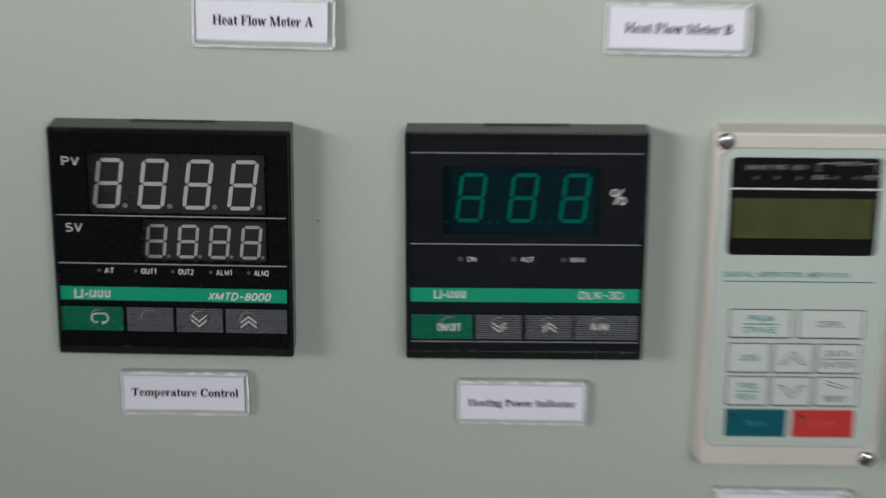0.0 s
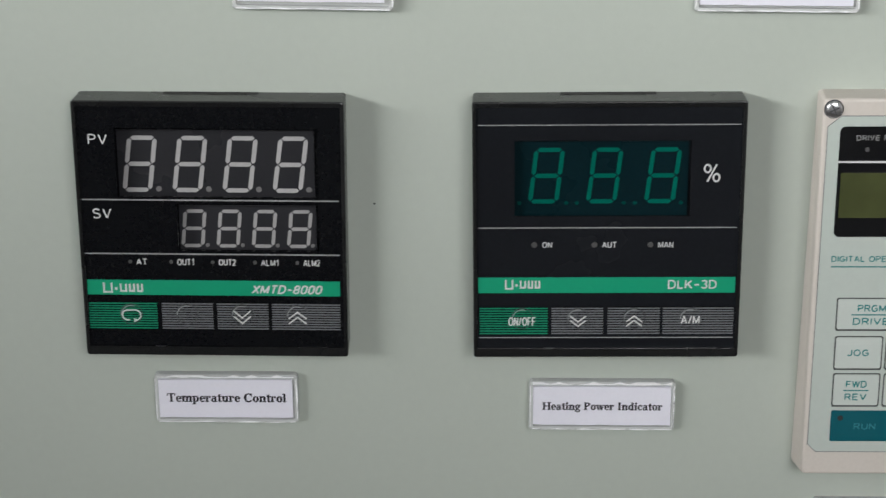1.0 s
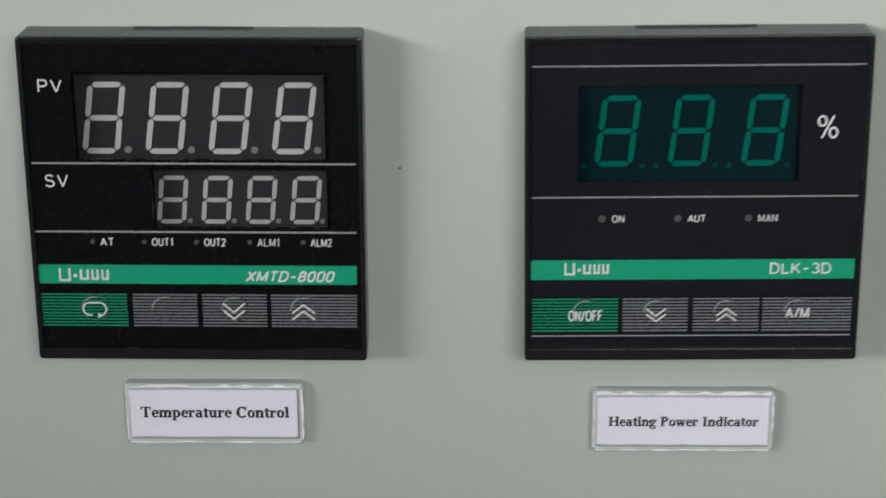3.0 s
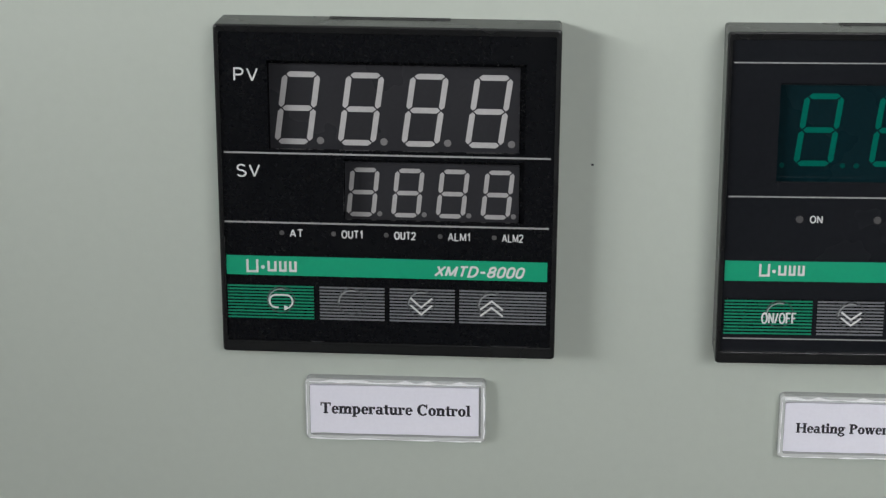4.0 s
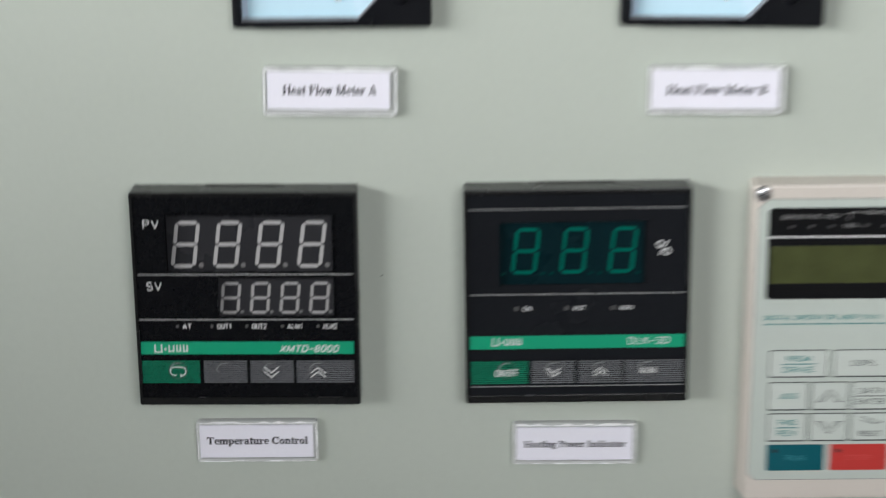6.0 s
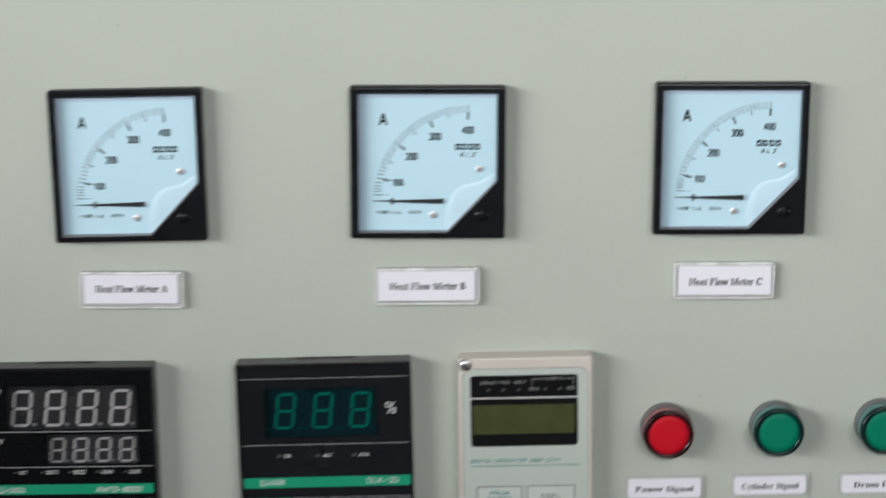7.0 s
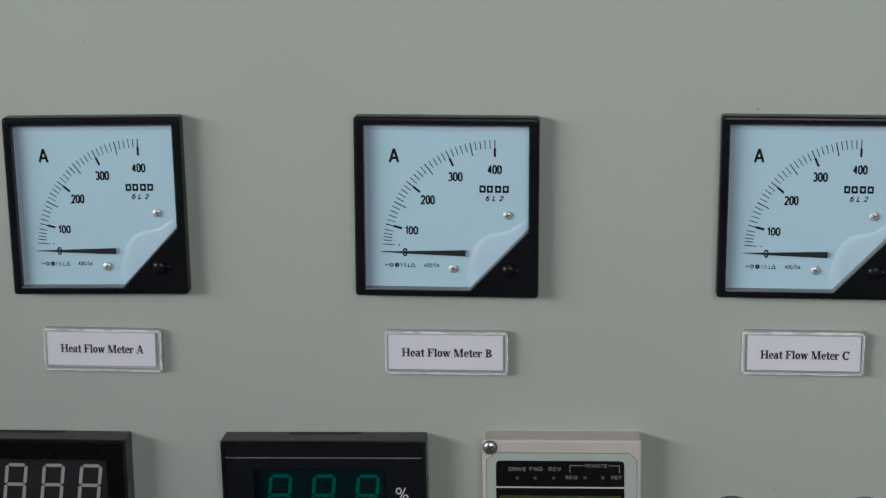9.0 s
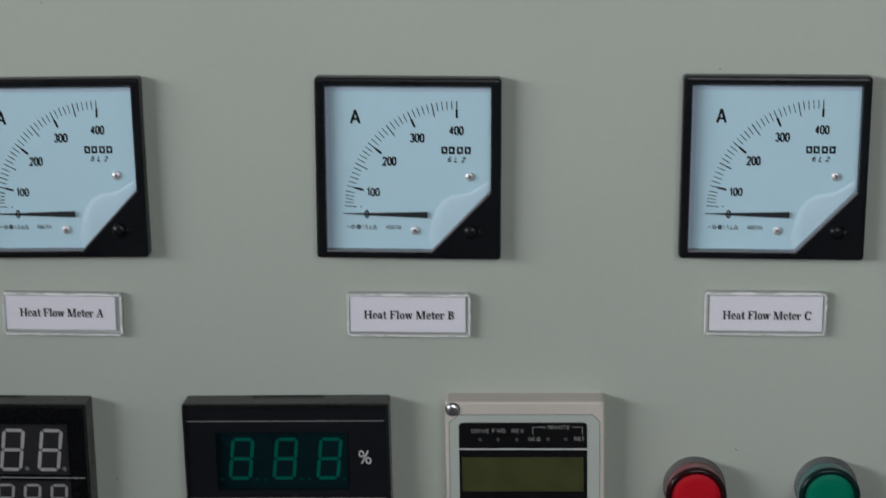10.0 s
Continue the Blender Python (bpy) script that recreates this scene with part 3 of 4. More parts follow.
def ammeter(x, z, turn, letter, half, print_wide):
    ob = thing("ammeter", x, z, turn, label="black-framed square ammeter, pale blue dial, needle at zero, above label " + letter, category="ammeter", group="row of ammeters")

    def printed(name, bm, material, label=""):
        for v in bm.verts:
            v.co.x, v.co.z = -24.0 + (v.co.x + 23.7) * print_wide, 23.2 + (v.co.z - 23.3) * 1.014
        return part(name, bm, material, dial, label)

    S = 41.7
    sx = half / S

    def outline(d, r):
        """The frame's outer edge, drawn in by d, with corners of radius r."""
        pts = []
        for cx, cz, a0 in ((-1, 1, 90), (-1, -1, 180), (1, -1, 270), (1, 1, 0)):
            for i in range(4):
                a = radians(a0 + 30 * i)
                pts.append((sx * (cx * (S - d - r) + r * math.cos(a)), cz * (S - d - r) + r * math.sin(a)))
        return pts

    def window(d):
        """The window with its cut corner, widened by d."""
        x0, x1, z0, z1 = -37.4 - d, 37.3 + d, -38.5 - d, 37.8 + d
        cut = [(10.8 + d * 0.4 + (26.5 + d * 0.6) * i / 3, z0 + (28.0 + d * 0.6) * i / 3) for i in range(4)]
        cut[3] = (x1, cut[3][1])
        return [(x0 + 0.02 * (3 - i), z1 - 0.02 * i) for i in range(4)] + [(x0 + 0.02 * i, z0 + 0.02 * (3 - i)) for i in range(4)] + cut + [(x1 - 0.02 * i, z1 - 0.02 * (3 - i)) for i in range(4)]

    bm = bmesh.new()
    profile_ring(bm, [(outline(0.3, 1.6), 0), (outline(0.0, 1.6), -0.8), (outline(0.0, 1.6), METER_RIM + 1.6), (outline(0.2, 1.5), METER_RIM + 0.8), (outline(0.7, 1.3), METER_RIM + 0.2), (outline(1.5, 1.0), METER_RIM), (window(0.6), METER_RIM), (window(0.0), METER_RIM + 0.8), (window(0.0), DIAL_Y)])
    part("frame", bm, METER_BLACK, ob)
    # the frame's inner wall along the cut corner and the foot, painted grey as lit
    bm = bmesh.new()
    stroke(bm, [(-37.2, -38.2), (10.7, -38.2), (37.0, -10.5)], 0.6, DIAL_Y, METER_RIM + 0.3)
    part("lit_inner_wall", bm, LIT_WALL, ob)
    bm = bmesh.new()
    prism(bm, [(-37.6, 38.0), (-37.6, -38.7), (10.6, -38.7), (37.5, -10.4), (37.5, 38.0)], DIAL_Y + 1.5, DIAL_Y)
    dial = part("dial", bm, DIAL, ob, "pale blue-white dial plate")
    # shallow lilac strips, darker than the dial, along its left and top
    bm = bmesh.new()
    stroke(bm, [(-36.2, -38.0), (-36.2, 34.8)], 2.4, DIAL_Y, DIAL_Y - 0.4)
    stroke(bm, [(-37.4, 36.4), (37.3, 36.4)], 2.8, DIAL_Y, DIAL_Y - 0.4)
    part("dial_margin", bm, MARGIN, dial, "lilac-grey strip along the dial's left and top")
    # milky moulding over the movement
    bm = bmesh.new()
    pts = [(10.4, -38.4), (8.6, -32.5), (10.2, -25.5), (12.2, -19.5), (15.5, -14.8), (19.5, -12.6), (24.5, -11.8), (28.5, -10.9), (32.0, -8.5), (37.1, -5.2), (37.2, -10.8), (11.0, -38.5)]
    mx, mz = 24.0, -20.0
    loops = [([(mx + (u - mx) * f, mz + (v - mz) * f) for u, v in pts], DIAL_Y - d) for f, d in ((1.0, 0.0), (0.93, 0.18), (0.84, 0.4), (0.72, 0.5))]
    profile_ring(bm, loops)
    bm.faces.new([bm.verts.new((u, DIAL_Y - 0.5, v)) for u, v in loops[-1][0]])
    bmesh.ops.remove_doubles(bm, verts=bm.verts, dist=0.001)
    part("moulding", bm, DIAL_MOULD, dial, "milky raised moulding", smooth=True)
    y = DIAL_Y
    px, pz, R = 22.3, -20.8, 51.6
    def at(a, r):
        return (px - r * math.sin(radians(a)), pz + r * math.cos(radians(a)))
    def mark(a, *runs):
        bm = bmesh.new()
        for r0, r1, w in runs:
            stroke(bm, [at(a, r0), at(a, r1)], w, y, y - 0.06)
        printed("scale_mark", bm, DIAL_INK)

    degrees = {0: 0.0, 1: 25.6, 2: 51.2, 3: 75.8}
    for i in range(31):
        lo, hi = degrees[i // 10], degrees[min(3, i // 10 + 1)]
        a = lo + (hi - lo) * (i % 10) / 10
        if i % 10 == 0:
            mark(a, (R, R - 3.8, 0.44), (R - 3.8, R - 7.7, 1.0))
        else:
            mark(a, (R, R - (6.2 if i % 5 == 0 else 4.0), 0.48 if i % 5 == 0 else 0.36))
    for a, n in ((78.6, 4.0), (80.6, 4.0), (82.4, 4.0), (84.1, 4.0), (86.2, 5.6)):
        mark(a, (R, R - n, 0.36))
    mark(86.0, (R - 7.3, R - 7.9, 0.6))
    for word, x0, x1, z0, z1 in (("400", 18.8, 25.5, 15.3, 19.5), ("300", 0.9, 7.7, 11.8, 16.1), ("200", -11.6, -5.1, 1.1, 5.4), ("100", -18.9, -12.8, -12.9, -9.0), ("0", -20.0, -17.9, -23.0, -19.2)):
        printed("number", lettering(word, x0, x1, z0, z1, y, bold=0.02), DIAL_INK)
    printed("unit_letter", lettering("A", -26.2, -21.2, 19.7, 26.9, y, bold=0.01), DIAL_INK)
    bm = bmesh.new()
    for a, b in ((0, 0.21), (0.25, 0.46), (0.53, 0.74), (0.79, 1.0)):
        u0, u1 = 15.3 + 13.4 * a, 15.3 + 13.4 * b
        ring(bm, rounded(u0, u1, 6.8, 10.1, 0.3), rounded(u0 + 0.85, u1 - 0.85, 7.75, 9.15, 0.1), y, y - 0.06)
    printed("brand_mark", bm, DIAL_INK)
    printed("type_lettering", lettering("6 L 2", 18.1, 26.5, 3.0, 5.5, y, slant=0.25, bold=0.02), DIAL_INK)
    printed("type_lettering", lettering("400/5A", -10.2, -3.1, -28.0, -26.1, y), DIAL_INK)
    bm = bmesh.new()
    stroke(bm, [(-28.2, -27.3), (-27.7, -26.8), (-27.2, -27.2), (-26.7, -26.8)], 0.3, y, y - 0.06)
    ring(bm, circle(-25.3, -27.1, 0.95, 12), circle(-25.3, -27.1, 0.5, 12), y, y - 0.06)
    ring(bm, circle(-22.7, -27.1, 1.05, 12), circle(-22.7, -27.1, 0.25, 12), y, y - 0.06)
    stroke(bm, [(-18.0, -27.9), (-16.7, -27.9)], 0.3, y, y - 0.06)
    stroke(bm, [(-17.35, -27.7), (-17.35, -26.3)], 0.3, y, y - 0.06)
    stroke(bm, [(-16.2, -27.9), (-15.3, -26.2), (-14.4, -27.9), (-16.2, -27.9)], 0.3, y, y - 0.06)
    printed("type_lettering", lettering("1.5", -21.2, -18.6, -28.0, -26.2, y), DIAL_INK)
    printed("symbols", bm, DIAL_INK)
    bm = bmesh.new()
    prism(bm, [(-29.8, -20.75), (-17.0, -21.45), (9.0, -22.4), (9.0, -19.6), (-17.0, -20.35), (-29.8, -20.6)], y - 0.8, y - 1.4, 0.15)
    printed("needle", bm, NEEDLE, "tapered black needle")
    screw(dial, 27.7, -3.9, 2.0, y - 0.3, 20, PALE_STEEL)
    screw(dial, 2.8, -29.2, 2.0, y - 0.3, 65, PALE_STEEL)
    bm = bmesh.new()
    c = (28.6, -28.4)
    profile_ring(bm, [(circle(*c, 3.5, 24), METER_RIM), (circle(*c, 3.4, 24), METER_RIM - 1.0), (circle(*c, 2.6, 24), METER_RIM - 1.9), (circle(*c, 1.0, 24), METER_RIM - 2.2), (circle(*c, 0.05, 24), METER_RIM - 2.2)])
    adj = part("zero_adjuster", bm, METER_BLACK, ob, "round black zero-adjusting screw", smooth=True)
    bm = bmesh.new()
    stroke(bm, [(c[0] + 3.2, c[1]), (c[0] + 4.3, c[1] + 0.3)], 0.7, METER_RIM, METER_RIM - 0.3)
    part("tick", bm, COLLAR, adj)
    return ob


ammeter(39.5, 178.6, 0.45, "A", 41.2, 0.962)
ammeter(201.1, 178.5, -0.6, "B", 41.9, 0.995)
ammeter(365.0, 178.6, -0.6, "C", 41.4, 0.975)



# ---- paper labels in clear holders ----
# A bold roman alphabet for the paper labels, in units of the type's height: outlines and the width of each letter.
def box_pts(x0, x1, z0, z1):
    return [(x0, z0), (x1, z0), (x1, z1), (x0, z1)]


def arc_pts(cx, cz, rx, ry, a0, a1, side, top, n=14):
    """Part of an oval stroke, side wide at its flanks and top wide above and below."""
    out, inn = [], []
    for i in range(n + 1):
        a = radians(a0 + (a1 - a0) * i / n)
        out.append((cx + rx * math.cos(a), cz + ry * math.sin(a)))
        inn.append((cx + (rx - side) * math.cos(a), cz + (ry - top) * math.sin(a)))
    return out + inn[::-1]


def slope_pts(xa, za, xb, zb, w):
    return [(xa - w / 2, za), (xa + w / 2, za), (xb + w / 2, zb), (xb - w / 2, zb)]


def stem_pts(x, z0, z1, w=0.15, foot=True, head=0):
    """A stem with a foot, and a head on the left (1) or both sides (2)."""
    shapes = [box_pts(x, x + w, z0, z1)]
    if foot:
        shapes.append(box_pts(x - 0.06, x + w + 0.06, z0, z0 + 0.04))
    if head:
        shapes.append(box_pts(x - 0.07, x + (w + 0.06 if head == 2 else w * 0.5), z1 - 0.045, z1))
    return shapes


def arch(x, w=0.26):
    return [arc_pts(x + w / 2 - 0.01, 0.27, w / 2 + 0.07, 0.2, 0, 150, 0.14, 0.075, 9)]


def glyph(c):
    if c == "T":
        return [box_pts(0, 0.62, 0.63, 0.68), box_pts(0, 0.05, 0.5, 0.63), box_pts(0.57, 0.62, 0.5, 0.63)] + stem_pts(0.235, 0, 0.66), 0.66
    if c == "H":
        return stem_pts(0.09, 0, 0.68, head=2) + stem_pts(0.54, 0, 0.68, head=2) + [box_pts(0.2, 0.58, 0.32, 0.37)], 0.78
    if c == "I":
        return stem_pts(0.12, 0, 0.68, head=2), 0.39
    if c in "PBD":
        shapes = stem_pts(0.1, 0, 0.68, head=1)
        if c == "D":
            return shapes + [arc_pts(0.24, 0.34, 0.43, 0.34, -90, 90, 0.16, 0.05)], 0.72
        shapes.append(arc_pts(0.24, 0.5 if c == "P" else 0.515, 0.33 if c == "P" else 0.3, 0.18 if c == "P" else 0.165, -90, 90, 0.15, 0.05))
        if c == "B":
            shapes.append(arc_pts(0.24, 0.18, 0.36, 0.18, -90, 90, 0.16, 0.05))
        return shapes, 0.61 if c == "P" else 0.67
    if c == "F":
        return stem_pts(0.1, 0, 0.68, head=1) + [box_pts(0.1, 0.57, 0.63, 0.68), box_pts(0.52, 0.57, 0.5, 0.63), box_pts(0.25, 0.44, 0.33, 0.38), box_pts(0.4, 0.44, 0.26, 0.45)], 0.61
    if c == "M":
        return stem_pts(0.1, 0, 0.68, 0.05, head=1) + stem_pts(0.68, 0, 0.68, head=2) + [slope_pts(0.43, 0.0, 0.18, 0.66, 0.16), slope_pts(0.45, 0.0, 0.7, 0.66, 0.05)], 0.94
    if c == "A":
        return [slope_pts(0.1, 0.02, 0.35, 0.68, 0.05), slope_pts(0.57, 0.02, 0.36, 0.69, 0.16), box_pts(0.19, 0.5, 0.2, 0.245), box_pts(0.0, 0.22, 0, 0.04), box_pts(0.43, 0.71, 0, 0.04)], 0.72
    if c == "C":
        return [arc_pts(0.38, 0.34, 0.34, 0.355, 42, 318, 0.16, 0.055, 20), box_pts(0.6, 0.645, 0.45, 0.69)], 0.70
    if c == "S":
        return [arc_pts(0.27, 0.505, 0.21, 0.185, 35, 240, 0.1, 0.06), arc_pts(0.27, 0.18, 0.23, 0.19, -150, 70, 0.12, 0.06), slope_pts(0.36, 0.26, 0.18, 0.42, 0.16), box_pts(0.43, 0.47, 0.48, 0.69), box_pts(0.05, 0.09, 0, 0.2)], 0.55
    if c in "oec":
        if c == "o":
            return [arc_pts(0.25, 0.23, 0.22, 0.24, 0, 360, 0.13, 0.045, 24)], 0.5
        if c == "c":
            return [arc_pts(0.25, 0.23, 0.22, 0.24, 45, 320, 0.13, 0.045, 18), arc_pts(0.35, 0.37, 0.06, 0.06, 0, 360, 0.059, 0.059, 10)], 0.44
        return [arc_pts(0.24, 0.23, 0.21, 0.24, 0, 318, 0.12, 0.045, 20), box_pts(0.12, 0.44, 0.235, 0.275)], 0.45
    if c in "nmrhu":
        shapes = stem_pts(0.07, 0, 0.46, 0.14, head=1)
        if c == "r":
            return shapes + [arc_pts(0.33, 0.36, 0.09, 0.1, 20, 150, 0.06, 0.06, 8), arc_pts(0.35, 0.39, 0.07, 0.07, 0, 360, 0.069, 0.069, 10)], 0.44
        if c == "u":
            return [box_pts(0.07, 0.21, 0.1, 0.46), box_pts(0.0, 0.15, 0.42, 0.46), box_pts(0.34, 0.48, 0.02, 0.46), box_pts(0.28, 0.42, 0.42, 0.46), box_pts(0.34, 0.55, 0, 0.04), arc_pts(0.24, 0.17, 0.17, 0.18, 180, 320, 0.1, 0.08, 8)], 0.56
        shapes += arch(0.2) + stem_pts(0.35, 0, 0.3, 0.14)
        if c == "m":
            shapes += arch(0.48) + stem_pts(0.63, 0, 0.3, 0.14)
        return shapes, 0.84 if c == "m" else 0.56
    if c in "pdag":
        if c == "p":
            return stem_pts(0.07, -0.2, 0.46, 0.14, head=1) + [arc_pts(0.26, 0.23, 0.25, 0.24, -130, 130, 0.14, 0.05)], 0.56
        if c == "d":
            return [arc_pts(0.27, 0.23, 0.23, 0.24, 50, 310, 0.14, 0.05), box_pts(0.34, 0.48, 0, 0.68), box_pts(0.26, 0.4, 0.64, 0.68), box_pts(0.4, 0.54, 0, 0.04)], 0.56
        if c == "a":
            return [arc_pts(0.21, 0.14, 0.18, 0.15, 40, 320, 0.12, 0.05), box_pts(0.29, 0.42, 0.04, 0.36), arc_pts(0.24, 0.34, 0.18, 0.13, 0, 160, 0.12, 0.05, 9), box_pts(0.36, 0.5, 0, 0.045)], 0.5
        return [arc_pts(0.22, 0.31, 0.19, 0.165, 0, 360, 0.12, 0.045, 20), arc_pts(0.24, -0.08, 0.23, 0.125, 0, 360, 0.09, 0.05, 20), slope_pts(0.14, 0.02, 0.16, 0.17, 0.1), box_pts(0.34, 0.5, 0.39, 0.45)], 0.5
    if c == "t":
        return [box_pts(0.1, 0.24, 0.08, 0.6), box_pts(0.01, 0.32, 0.42, 0.46), arc_pts(0.24, 0.12, 0.14, 0.13, 180, 320, 0.1, 0.06, 8)], 0.34
    if c == "l":
        return stem_pts(0.08, 0, 0.68, 0.14, head=1), 0.29
    if c == "i":
        return stem_pts(0.08, 0, 0.46, 0.14, head=1) + [arc_pts(0.15, 0.61, 0.085, 0.085, 0, 360, 0.084, 0.084, 12)], 0.29
    if c == "w":
        return [slope_pts(0.23, 0, 0.1, 0.46, 0.14), slope_pts(0.23, 0, 0.37, 0.46, 0.05), slope_pts(0.5, 0, 0.37, 0.46, 0.14), slope_pts(0.5, 0, 0.63, 0.46, 0.05), box_pts(0, 0.22, 0.42, 0.46), box_pts(0.27, 0.47, 0.42, 0.46), box_pts(0.55, 0.72, 0.42, 0.46)], 0.72
    if c == "y":
        return [slope_pts(0.27, 0, 0.12, 0.46, 0.14), slope_pts(0.2, -0.2, 0.42, 0.46, 0.05), box_pts(0, 0.24, 0.42, 0.46), box_pts(0.33, 0.5, 0.42, 0.46), box_pts(0.06, 0.22, -0.21, -0.12)], 0.5
    return [], 0.27


def fatten(pts, d):
    """The outline pushed outwards by d."""
    n = len(pts)
    turn = 1 if sum(pts[i - 1][0] * pts[i][1] - pts[i][0] * pts[i - 1][1] for i in range(n)) > 0 else -1
    out = []
    for i in range(n):
        (ax, az), (bx, bz), (cx, cz) = pts[i - 1], pts[i], pts[(i + 1) % n]
        n1, n2 = Vector((bz - az, ax - bx)), Vector((cz - bz, bx - cx))
        both = (n1.normalized() if n1.length else n1) + (n2.normalized() if n2.length else n2)
        if both.length > 0.3:
            both.normalize()
            out.append((bx + both.x * d * turn, bz + both.y * d * turn))
        else:
            out.append((bx, bz))
    return out


def serif(text, x0, x1, z0, z1, y):
    """The words in the roman alphabet, from x0 to x1, capitals from z0 to z1."""
    shapes, pen = [], 0.0
    for c in text:
        outlines, wide = glyph(c)
        shapes += [[(pen + u, v) for u, v in pts] for pts in outlines]
        pen += wide
    bm = bmesh.new()
    sx, sz = (x1 - x0) / pen, (z1 - z0) / 0.68
    for i, pts in enumerate(shapes):
        prism(bm, [(x0 + u * sx, z0 + v * sz) for u, v in fatten(pts, 0.019)], y, y - 0.06 - 0.004 * (i % 7))
    return bm


def holder_label(x0, x1, z0, z1, paper, text, box, turn=0.0):
    cx, cz = (x0 + x1) / 2, (z0 + z1) / 2
    ob = thing("label_holder", cx, cz, turn, label="clear label holder with white paper" + (" reading " + text if text else " strip under the keypad"), category="label", group="labels in clear holders")
    w, h = (x1 - x0) / 2 + 0.3, (z1 - z0) / 2 + 0.4
    part("back_plate", slab(-w, w, -h, h, 0.0, -2.2, 0.4, 1.6), CLEAR, ob, "clear acrylic back plate")
    bm = bmesh.new()
    profile_ring(bm, [(rounded(-w, w, -h, h, 1.6), -2.25), (rounded(-w, w, -h, h, 1.6), -3.4), (rounded(-w + 0.5, w - 0.5, -h + 0.5, h - 0.5, 1.4), -4.0), (rounded(-w + 1.4, w - 1.4, -h + 1.5, h - 1.5, 0.8), -4.0), (rounded(-w + 1.6, w - 1.6, -h + 1.7, h - 1.7, 0.7), -2.6), (rounded(-w, w, -h, h, 1.6), -2.25)])
    part("rim", bm, CLEAR, ob, "clear raised rim")
    # pale, uneven strips that paint the white glints along the holder's edges
    rnd = random.Random(int(x1 * 3))
    for flat, at, reach, wide in ((True, h - 0.7, w - 1.3, 1.15), (True, -h + 0.5, w - 1.3, 0.55), (False, w - 0.5, h - 1.6, 0.7), (False, -w + 0.5, h - 1.6, 0.3)):
        n = 16 if flat else 7
        a = [(reach * (2 * i / n - 1), at - rnd.uniform(0.05, wide) / 2) for i in range(n + 1)]
        b = [(reach * (2 * i / n - 1), at + rnd.choice((0.04, 0.1, wide, wide)) / 2) for i in range(n + 1)]
        pts = a + b[::-1]
        bm = bmesh.new()
        prism(bm, pts if flat else [(v, u) for u, v in pts], -3.2, -4.08)
        bmesh.ops.recalc_face_normals(bm, faces=bm.faces)
        part("painted_glint", bm, EDGE_GLINT, ob, "pale broken strip painted as glints on the acrylic edge")
    px0, px1, pz0, pz1 = paper
    bm = bmesh.new()
    rnd = random.Random(int(x0 * 7))
    n = 12
    top = [(px0 + (px1 - px0) * i / n - cx, pz1 - cz + rnd.uniform(-0.12, 0.12)) for i in range(n + 1)]
    low = [(px0 + (px1 - px0) * i / n - cx, pz0 - cz + rnd.uniform(-0.15, 0.15)) for i in range(n + 1)]
    prism(bm, low + top[::-1], -2.7, -3.8)
    paper_part = part("paper", bm, PAPER, ob, "white printed paper strip")
    if text:
        bx0, bx1, bz0, bz1 = box
        part("lettering", serif(text, bx0 - cx, bx1 - cx, bz0 - cz, bz1 - cz, -3.8), INK, paper_part)
    return ob


holder_label(-25.07, 28.53, -60.6, -41.7, (-23.87, 26.73, -58.8, -43.3), "Temperature Control", (-20.67, 24.33, -52.3, -48.9), 0.3)
holder_label(116.13, 170.26, -62.13, -43.07, (117.34, 168.95, -60.32, -44.67), "Heating Power Indicator", (120.76, 165.93, -54.1, -51.09), 0.3)
holder_label(9.94, 65.99, 98.8, 118.7, (11.57, 63.03, 101.38, 117.46), "Heat Flow Meter A", (18.0, 57.51, 107.67, 111.48), -0.6)
holder_label(171.45, 228.4, 98.86, 118.87, (172.98, 226.16, 101.03, 117.53), "Heat Flow Meter B", (179.19, 221.37, 107.22, 111.03), -0.3)
holder_label(335.68, 390.77, 100.17, 120.07, (337.92, 389.04, 102.23, 118.62), "Heat Flow Meter C", (343.92, 384.26, 107.69, 111.51), -0.4)
holder_label(225.4, 284.4, -110.45, -91.45, (227.9, 281.4, -108.75, -93.25), "", None)


